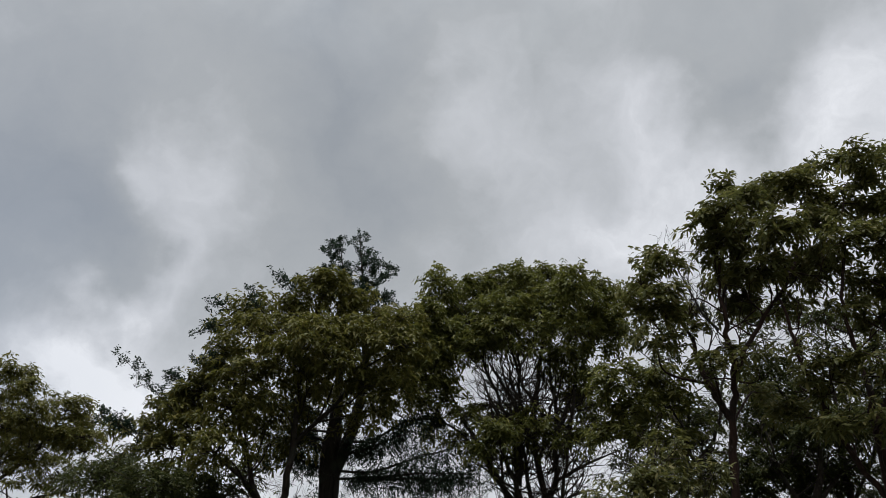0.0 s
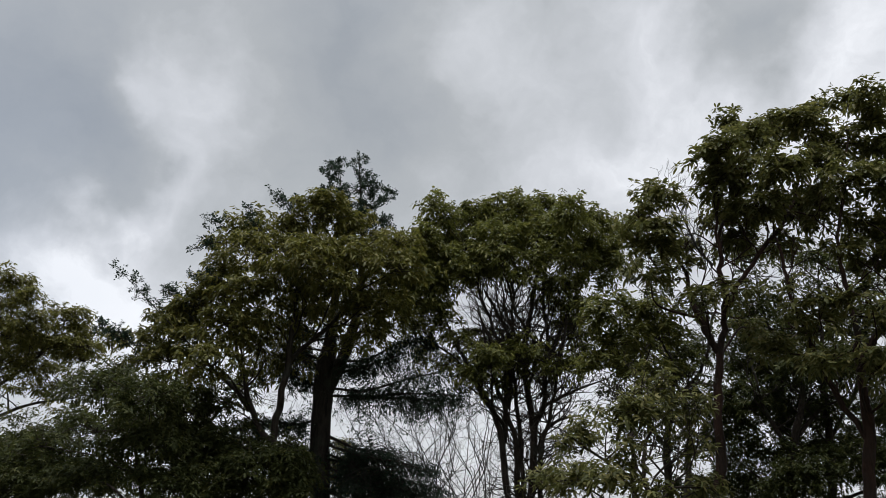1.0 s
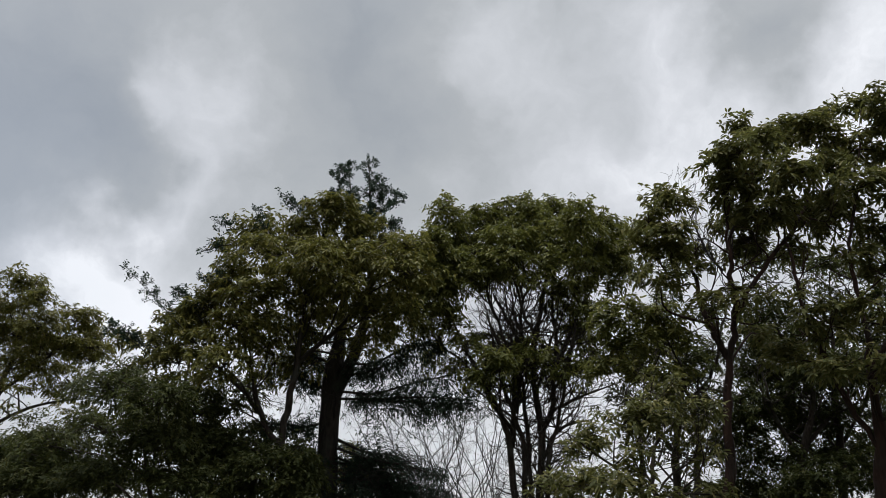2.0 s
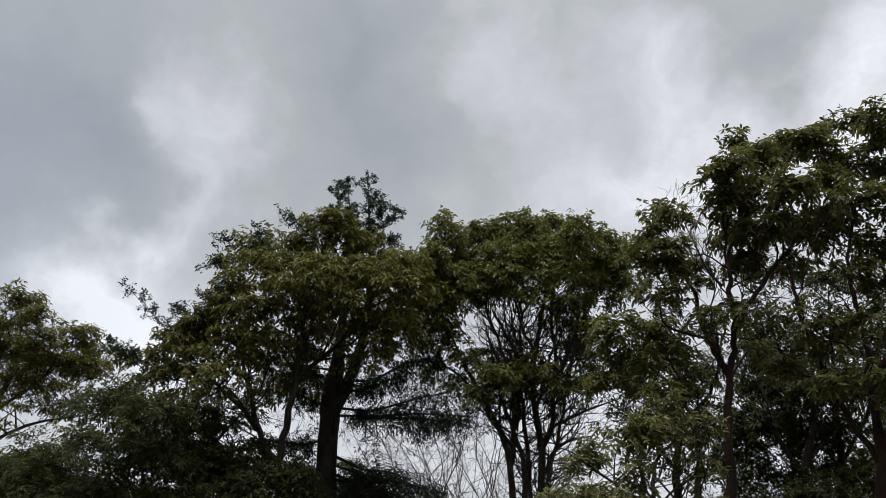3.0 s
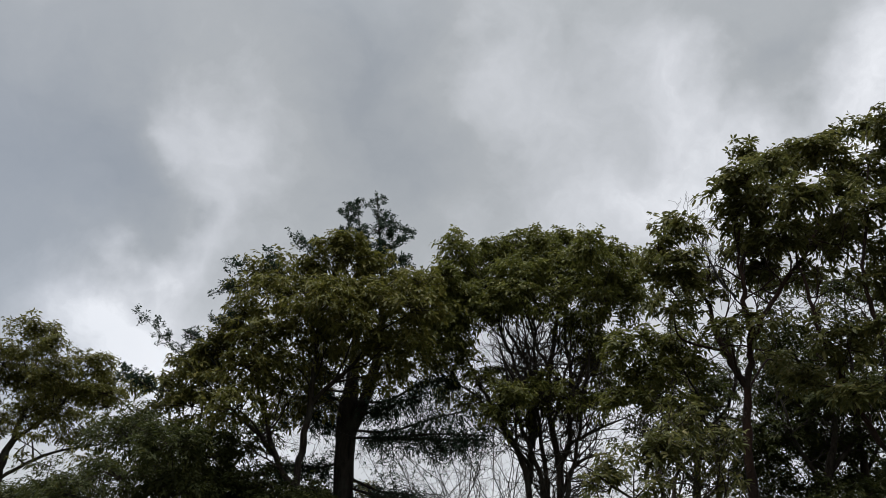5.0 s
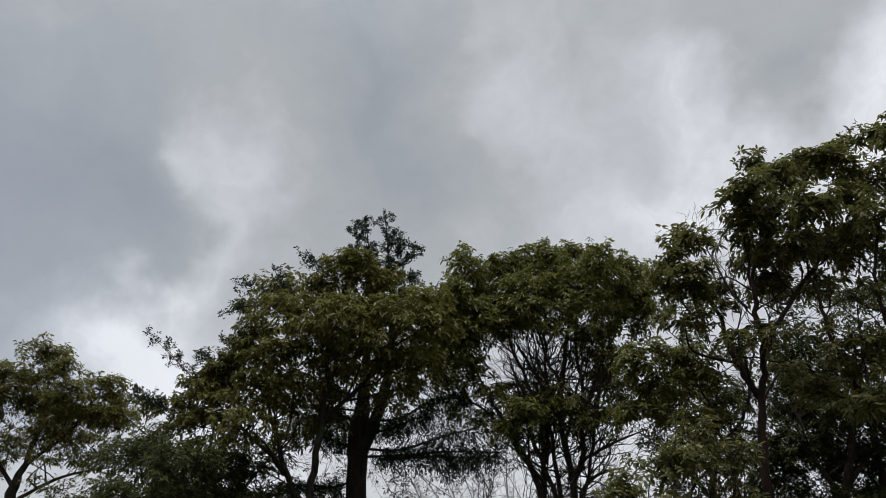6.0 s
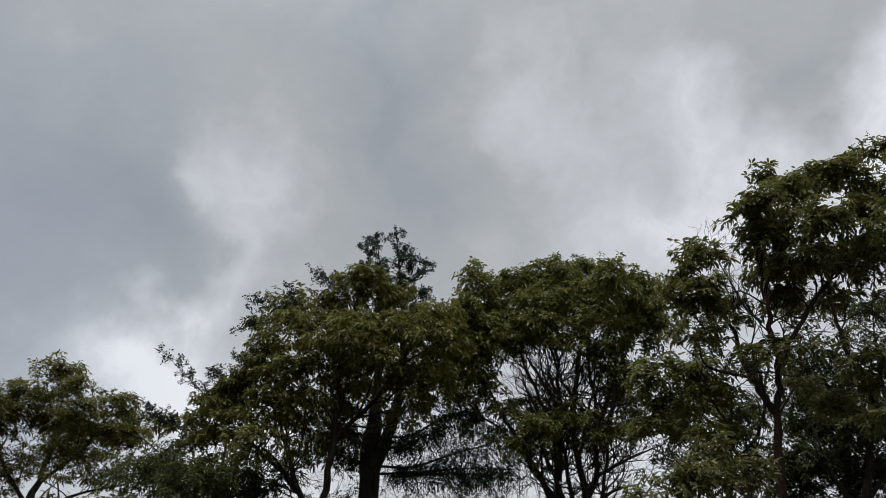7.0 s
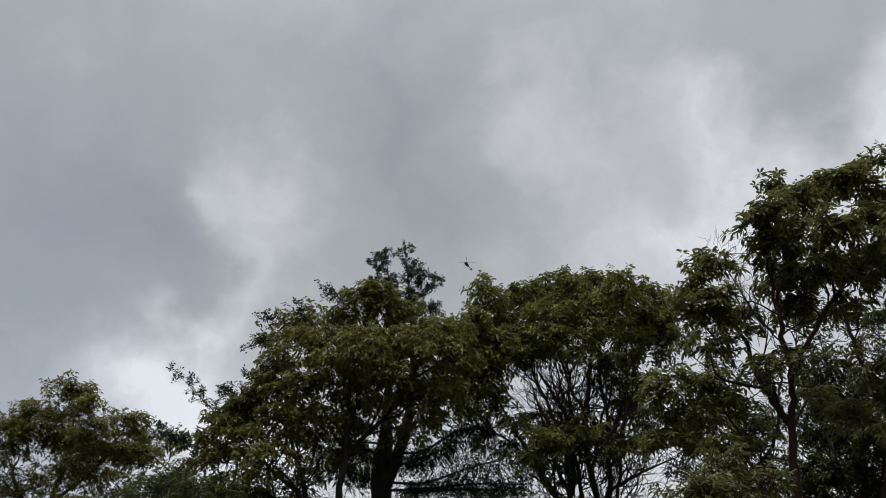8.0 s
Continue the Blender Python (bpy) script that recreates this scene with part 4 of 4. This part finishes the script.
broadleaf("tree", (2.94, 12.00), [
    [(-0.16, 0.00, 1.72, 0.040), (-0.09, 0.00, 2.55, 0.037), (0.15, 0.00, 3.32, 0.020), (0.50, 0.00, 3.68, 0.010)],
    [(0.26, 0.00, 1.72, 0.040), (0.26, 0.00, 2.38, 0.037), (0.66, 0.00, 3.10, 0.020), (1.05, 0.00, 3.37, 0.010)],
    [(-0.12, 0.00, 2.21, 0.025), (-0.52, 0.00, 2.63, 0.019), (-0.86, 0.00, 2.93, 0.010)],
    [(0.27, 0.00, 2.21, 0.019), (0.87, 0.00, 2.63, 0.016), (1.17, 0.00, 2.89, 0.010)],
], [
    (0.59, 0.3, 3.77, 0.31, 0.18, 1),
    (-0.10, -0.9, 3.23, 0.35, 0.18, 1),
    (-0.46, -0.7, 3.07, 0.28, 0.20, 1),
    (-0.71, 0.3, 2.97, 0.27, 0.18, 1),
    (-1.01, 0.1, 2.77, 0.18, 0.14, 0.8),
    (0.65, 0.5, 3.26, 0.33, 0.24, 0.7),
    (1.23, 0.5, 3.44, 0.33, 0.24, 0.8),
    (-0.98, -0.5, 2.25, 0.38, 0.30, 1),
    (-0.59, -1.0, 2.20, 0.33, 0.29, 0.8),
    (-1.31, 0.5, 2.22, 0.22, 0.23, 1),
    (-0.05, -1.0, 2.09, 0.33, 0.21, 0.4),
    (1.15, 0.5, 2.76, 0.31, 0.27, 0.5),
    (-0.35, -0.8, 2.66, 0.28, 0.16, 0.5),
    (1.05, 0.4, 2.13, 0.34, 0.32, 0.5),
], leaf=0.118, near=True, foliage=M_LEAF_GREEN, label="low broadleaf sapling with yellowish green large leaves")

broadleaf("tree", (6.72, 23.00), [
    [(-0.18, 0.00, 1.84, 0.124), (-0.10, 0.00, 3.74, 0.112), (0.29, 0.00, 5.58, 0.065), (0.65, 0.00, 7.35, 0.040)],
    [(-0.10, 0.00, 3.74, 0.060), (-0.97, 0.00, 4.90, 0.049), (-1.62, 0.00, 5.41, 0.025)],
    [(0.14, 0.00, 4.90, 0.062), (1.13, 0.00, 6.10, 0.050), (1.50, 0.00, 7.72, 0.026)],
], [
    (-1.26, 0.9, 5.29, 0.82, 0.64, 0.3),
    (0.48, 1.2, 5.79, 0.84, 0.84, 0.4),
    (1.16, 0.1, 6.56, 0.63, 0.81, 0.5),
    (-0.74, 1.3, 4.03, 0.82, 0.64, 0.2),
    (-0.02, -0.9, 3.50, 0.74, 0.74, 0.2),
    (1.21, 0.4, 4.96, 0.80, 0.80, 0.6),
    (-0.50, -0.5, 2.44, 0.90, 0.58, 0.25),
    (1.74, 0.9, 8.05, 0.48, 0.67, 0.4),
    (-2.04, 0.7, 6.24, 0.65, 0.65, 0.5),
    (-2.30, -0.1, 7.15, 0.60, 0.60, 0.5),
    (-1.12, 0.1, 9.35, 0.66, 0.48, 0.4),
    (-1.26, -1.6, 5.95, 0.81, 0.65, 0.5),
    (-0.74, -1.6, 4.67, 0.79, 0.64, 0.45),
    (0.47, 0.3, 2.47, 0.77, 0.60, 0.5),
] + [
    (-0.34, -0.7, 8.24, 0.70, 0.45, 0.35),
    (-1.00, -0.4, 7.62, 0.70, 0.53, 0.35),
    (-0.31, -0.7, 6.82, 0.75, 0.55, 0.8),
    (-1.06, 0.6, 6.57, 0.72, 0.54, 0.7),
    (0.61, 0.3, 9.53, 0.52, 0.41, 0.45),
    (0.36, -0.8, 6.11, 0.67, 0.57, 0.7),
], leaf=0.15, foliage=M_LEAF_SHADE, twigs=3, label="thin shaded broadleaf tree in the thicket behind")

broadleaf("tree", (10.99, 22.00), [
    [(-0.29, 0.00, 1.83, 0.118), (-0.03, 0.00, 3.80, 0.107), (0.12, 0.00, 6.07, 0.063), (0.37, 0.00, 8.52, 0.039)],
    [(-0.03, 0.00, 3.80, 0.058), (1.33, 0.00, 5.41, 0.048), (2.23, 0.00, 7.45, 0.025)],
    [(0.09, 0.00, 5.41, 0.059), (-1.08, 0.00, 6.93, 0.049), (-1.39, 0.00, 8.34, 0.025)],
], [
    (-1.38, -0.0, 8.43, 0.80, 0.62, 0.35),
    (0.77, 1.4, 9.25, 0.85, 0.67, 0.25),
    (1.70, 0.4, 9.02, 0.82, 0.64, 0.35),
    (1.75, -0.8, 7.24, 0.76, 0.76, 0.8),
    (-1.60, -0.5, 7.06, 0.76, 0.60, 0.7),
    (1.27, 0.9, 7.24, 0.81, 0.63, 0.6),
    (1.82, 0.1, 5.93, 0.77, 0.67, 0.8),
    (-1.32, -1.9, 5.53, 0.76, 0.61, 0.7),
    (-1.92, 1.0, 6.81, 0.63, 0.70, 0.6),
    (1.05, 1.1, 3.58, 0.94, 0.84, 0.9),
    (-2.00, -1.6, 2.36, 0.88, 0.58, 0.9),
    (-2.60, 0.1, 4.13, 0.75, 0.65, 0.8),
    (-1.77, -0.4, 9.21, 0.76, 0.45, 0.5),
    (0.18, 1.1, 9.83, 0.81, 0.48, 0.45),
] + [
    (0.28, -0.7, 8.92, 0.68, 0.51, 0.5),
    (-2.94, -0.7, 4.97, 0.73, 0.64, 0.7),
    (-3.29, -0.0, 3.80, 0.58, 0.64, 0.5),
    (-2.55, 1.3, 2.47, 0.83, 0.67, 0.8),
] + [
    (-1.68, -0.1, 7.78, 0.68, 0.44, 0.6),
    (-0.57, 0.1, 6.69, 0.76, 0.51, 0.4),
    (1.06, 0.8, 7.93, 0.71, 0.42, 0.5),
    (1.38, -0.1, 6.74, 0.76, 0.57, 0.4),
    (-1.72, 0.0, 5.99, 0.75, 0.57, 0.4),
    (0.64, 0.2, 5.77, 0.75, 0.50, 0.4),
    (-2.58, -0.6, 7.13, 0.46, 0.46, 0.5),
    (1.87, 0.0, 8.17, 0.69, 0.52, 0.6),
    (-1.15, 0.2, 4.79, 0.83, 0.59, 0.9),
    (-0.07, 0.5, 3.53, 0.66, 0.49, 0.8),
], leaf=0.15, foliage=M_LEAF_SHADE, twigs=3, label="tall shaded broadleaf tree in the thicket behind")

broadleaf("tree", (-7.27, 22.00), [
    [(0.19, 0.00, 1.83, 0.118), (0.06, 0.00, 3.64, 0.092), (-0.37, 0.00, 5.24, 0.049), (-0.36, 0.00, 6.58, 0.025)],
    [(0.06, 0.00, 3.64, 0.058), (1.29, 0.00, 5.08, 0.035), (1.53, 0.00, 6.07, 0.024)],
], [
    (0.32, -1.5, 4.84, 0.86, 0.55, 0.7),
    (1.50, -0.8, 5.11, 0.79, 0.57, 0.5),
    (-2.04, 0.4, 5.48, 0.77, 0.44, 0.7),
    (-1.92, 1.4, 4.28, 0.96, 0.62, 0.9),
    (1.11, 0.0, 3.64, 0.90, 0.64, 0.5),
    (-3.26, -0.1, 5.06, 0.82, 0.43, 0.5),
    (-1.01, 1.3, 7.06, 0.89, 0.54, 0.5),
] + [
    (-2.00, -0.5, 5.90, 0.73, 0.33, 0.5),
    (-2.42, -0.7, 5.52, 0.64, 0.29, 0.5),
    (2.07, -0.2, 4.09, 0.58, 0.35, 0.5),
    (-0.33, -0.6, 3.97, 0.94, 0.41, 0.7),
    (-1.43, -0.8, 4.41, 0.79, 0.31, 0.6),
    (-2.70, -0.2, 2.86, 0.87, 0.44, 0.8),
    (-1.63, 0.8, 2.76, 0.98, 0.49, 1),
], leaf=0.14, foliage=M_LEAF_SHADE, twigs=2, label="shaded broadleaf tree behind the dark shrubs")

# dark shrubs: the shade they stand in is coloured into their leaves
broadleaf("shrub", (-6.61, 17.00), [
    [(0.21, 0.00, 1.55, 0.068), (0.18, 0.00, 2.47, 0.046), (-0.16, 0.00, 3.30, 0.019)],
], [
    (-1.48, 0.9, 4.56, 0.88, 0.48, 0.8),
    (0.48, -1.3, 3.97, 0.77, 0.47, 1.2),
    (0.75, 0.8, 4.02, 0.87, 0.58, 1.2),
    (-0.65, -0.9, 3.38, 0.78, 0.40, 0.6),
    (0.29, -0.6, 3.07, 0.91, 0.55, 1.2),
    (1.07, 0.6, 2.92, 0.97, 0.71, 1.2),
    (-2.14, -0.1, 3.17, 0.62, 0.37, 0.5),
    (-1.42, 0.9, 2.51, 0.85, 0.51, 1.2),
    (1.03, -0.9, 2.26, 0.81, 0.46, 1.2),
], leaf=0.12, foliage=M_LEAF_SHADE, label="dense dark evergreen shrub under the trees, coloured as if in shade", category="shrub")

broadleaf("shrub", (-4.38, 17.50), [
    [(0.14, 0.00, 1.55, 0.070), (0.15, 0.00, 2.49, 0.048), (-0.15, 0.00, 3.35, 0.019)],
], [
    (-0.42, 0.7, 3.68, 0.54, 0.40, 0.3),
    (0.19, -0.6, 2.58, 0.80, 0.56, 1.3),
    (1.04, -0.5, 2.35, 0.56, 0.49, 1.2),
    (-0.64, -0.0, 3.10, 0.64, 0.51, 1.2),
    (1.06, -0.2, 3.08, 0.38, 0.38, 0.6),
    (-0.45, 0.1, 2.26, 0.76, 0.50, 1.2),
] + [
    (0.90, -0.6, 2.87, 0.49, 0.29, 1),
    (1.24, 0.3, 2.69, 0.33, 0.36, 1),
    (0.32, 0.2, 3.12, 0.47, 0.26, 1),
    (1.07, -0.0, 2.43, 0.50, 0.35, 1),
], leaf=0.12, foliage=M_LEAF_SHADE, label="dense dark evergreen shrub beside the big trunk, coloured as if in shade", category="shrub")

broadleaf("shrub", (-10.98, 20.00), [
    [(0.34, 0.00, 1.54, 0.080), (0.25, 0.00, 2.62, 0.055), (-0.20, 0.00, 3.60, 0.022)],
], [
    (-0.93, 1.0, 3.40, 0.70, 0.61, 0.8),
    (0.58, 0.5, 2.79, 0.89, 0.65, 1.2),
    (0.70, -1.2, 2.30, 0.81, 0.54, 1.2),
    (-1.04, -0.3, 2.88, 0.85, 0.85, 1.2),
    (1.12, 0.1, 3.32, 0.59, 0.38, 0.5),
] + [
    (1.20, -0.5, 3.69, 0.71, 0.31, 0.8),
    (-0.27, 0.5, 3.29, 0.75, 0.36, 0.9),
    (1.51, 0.6, 4.17, 0.67, 0.27, 0.6),
] + [
    (0.71, -0.6, 3.47, 0.71, 0.34, 0.8),
    (1.77, -0.7, 2.58, 0.83, 0.50, 1.1),
    (0.34, -0.5, 4.11, 0.65, 0.20, 0.3),
    (1.37, 0.8, 3.53, 0.70, 0.24, 0.5),
    (-0.21, 0.6, 2.79, 0.74, 0.53, 1.1),
], leaf=0.12, foliage=M_LEAF_SHADE, label="dark evergreen shrub with small leaves, coloured as if in shade", category="shrub")

broadleaf("shrub", (-2.49, 21.50), [
    [(0.08, 0.00, 1.53, 0.086), (0.15, 0.00, 2.70, 0.059), (-0.17, 0.00, 3.75, 0.024)],
], [
    (-0.29, -0.0, 2.84, 0.40, 0.62, 1.2),
    (0.25, 0.2, 2.56, 0.53, 0.53, 1.2),
    (-0.39, -0.0, 3.45, 0.28, 0.31, 0.7),
], leaf=0.12, foliage=M_LEAF_OLIVE, label="small olive green shrub behind a thick trunk", category="shrub")

bare_shrub("bare_shrub", (0.55, 21.50), 5.4, 3.2, 18, "leafless shrub with fine grey twigs", 11)

bare_shrub("bare_shrub", (-0.38, 22.50), 4.8, 3.0, 13, "leafless shrub with fine grey twigs", 12)

bare_shrub("bare_shrub", (1.31, 21.00), 4.8, 2.4, 12, "leafless shrub with fine grey twigs", 13)

dead_limb = (5.52, 14.55, 6.54, 4.88, 8.14)


def dead_branches(x, y, z, x1, z1):
    """A dead limb without leaves that leans out from the forked trunk, with twigs that fan upwards."""
    rng = np.random.default_rng(5)
    root = tagged(new("dead_limb"), "dead leafless limb with pale grey twigs against the sky", "branch")
    root.location = (x, y, z)
    dx, dz = x1 - x, z1 - z
    rows = spline([(0, 0, 0, 0.03), (dx * 0.35, 0.05, dz * 0.2, 0.026), (dx * 0.62, 0.1, dz * 0.55, 0.018), (dx, 0.1, dz, 0.006)], 6)
    v, f = tube(rows, 7, 0.06, rng)
    limb = part("limb", v, f, M_TWIG, root)
    for i, row in enumerate(rows[2:]):
        out = []
        for _ in range(2):
            d = unit(np.array([rng.normal(-0.1, 0.7), rng.normal(0, 0.4), 0.8]))
            fork(rng, out, row[:3], d, rng.uniform(0.25, 0.55), 0.008, 2, np.array([-0.1, 0, 0.2]))
        v, f = join(out)
        part("twig", v, f, M_TWIG, limb)
    return root


dead_branches(*dead_limb)


# ---- helicopter ----
def lathe(rings, sides=14):
    """A closed body from (y, z, half-width, half-height) rings along y."""
    bm = bmesh.new()
    loops = []
    for y, z, w, h in rings:
        loops.append([bm.verts.new((w * math.cos(a), y, z + h * math.sin(a))) for a in [2 * math.pi * i / sides for i in range(sides)]])
    for a, b in zip(loops, loops[1:]):
        for i in range(sides):
            bm.faces.new((a[i], a[(i + 1) % sides], b[(i + 1) % sides], b[i]))
    bm.faces.new(loops[0][::-1]), bm.faces.new(loops[-1])
    bmesh.ops.recalc_face_normals(bm, faces=bm.faces)
    return bm


def bm_part(name, bm, material, parent, label=""):
    me = bpy.data.meshes.new(name)
    for f in bm.faces:
        f.smooth = True
    bm.to_mesh(me)
    bm.free()
    me.materials.append(material)
    ob = new(name, me)
    ob.parent = parent
    return tagged(ob, label) if label else ob


def slab(sx, sy, sz, m):
    bm = bmesh.new()
    bmesh.ops.create_cube(bm, size=1, matrix=m @ Matrix.Diagonal((sx, sy, sz, 1)))
    bmesh.ops.bevel(bm, geom=bm.edges[:], offset=min(sx, sy, sz) * 0.3, segments=1, affect="EDGES")
    return bm


def helicopter():
    root = tagged(new("helicopter"), "small dark helicopter flying below the clouds", "helicopter")
    bm_part("fuselage", lathe([(2.3, -0.25, 0.1, 0.1), (2.0, -0.2, 0.5, 0.45), (1.2, 0, 0.8, 0.8), (0, 0.1, 0.85, 0.9), (-1.2, 0.15, 0.7, 0.75), (-2.0, 0.3, 0.35, 0.4), (-2.4, 0.4, 0.2, 0.22)]), M_HELI, root)
    bm_part("tail_boom", lathe([(-2.2, 0.4, 0.22, 0.24), (-4.0, 0.5, 0.16, 0.18), (-6.2, 0.6, 0.10, 0.12)], 10), M_HELI, root)
    bm_part("tail_fin", slab(0.12, 0.8, 1.5, pose(0, -6.2, 0.9, -20)), M_HELI, root)
    bm_part("tailplane", slab(1.8, 0.5, 0.08, pose(0, -5.3, 0.55)), M_HELI, root)
    bm_part("mast", lathe([(-0.06, 0, 0.12, 0.12), (0.06, 0, 0.12, 0.12)], 8), M_HELI, root).matrix_local = pose(0, 0, 1.25)
    for s in (-1, 1):
        v, f = tube([(s * 0.95, 1.7, -1.05, 0.05), (s * 0.95, 1.5, -1.25, 0.06), (s * 0.95, -1.4, -1.25, 0.06)], 6)
        skid = part("skid", v, f, M_HELI, root)
        for y in (0.9, -0.7):
            v, f = tube([(s * 0.4, y, -0.5, 0.05), (s * 0.8, y, -0.95, 0.05), (s * 0.95, y, -1.25, 0.05)], 6)
            part("strut", v, f, M_HELI, skid)
    rotor = bm_part("rotor", lathe([(-0.2, 0, 0.2, 0.12), (0.2, 0, 0.2, 0.12)], 8), M_BLADE, root)
    for k in range(4):
        bm_part("blade", slab(0.17, 5.0, 0.05, pose(0, 0, 0, 0, 0, 90 * k) @ pose(0, 2.2, 0.05, 2)), M_BLADE, rotor)
    return root, rotor


heli, rotor = helicopter()


def motions():
    # the cloud layer drifts with the wind
    walk(clouds, [(0.0, pose(0, 0, 0, 0, 0, 0.2)), (4.0, pose(0, 0, 0, 0, 0, -0.5)), (8.0, pose(0, 0, 0, 0, 0, -1.3))])
    # the helicopter comes up from behind the tree line towards the camera
    hx, hy, hz = HELI_END
    vx, vy, vz = HELI_SPEED
    walk(heli, [(t, pose(hx + vx * (t - 8), hy + vy * (t - 8), hz + vz * (t - 8), 13, 0, HELI_HEADING)) for t in (0.0, 2.0, 4.0, 6.0, 8.0)])
    walk(rotor, [(i / FPS, pose(0, 0, 1.35, 0, 0, 22 + 78 * i)) for i in range(8 * FPS + 1)])


HELI_END, HELI_SPEED, HELI_HEADING = (-11.9, 361.5, 172.4), (-4.9, -47.7, 12.0), 158
motions()
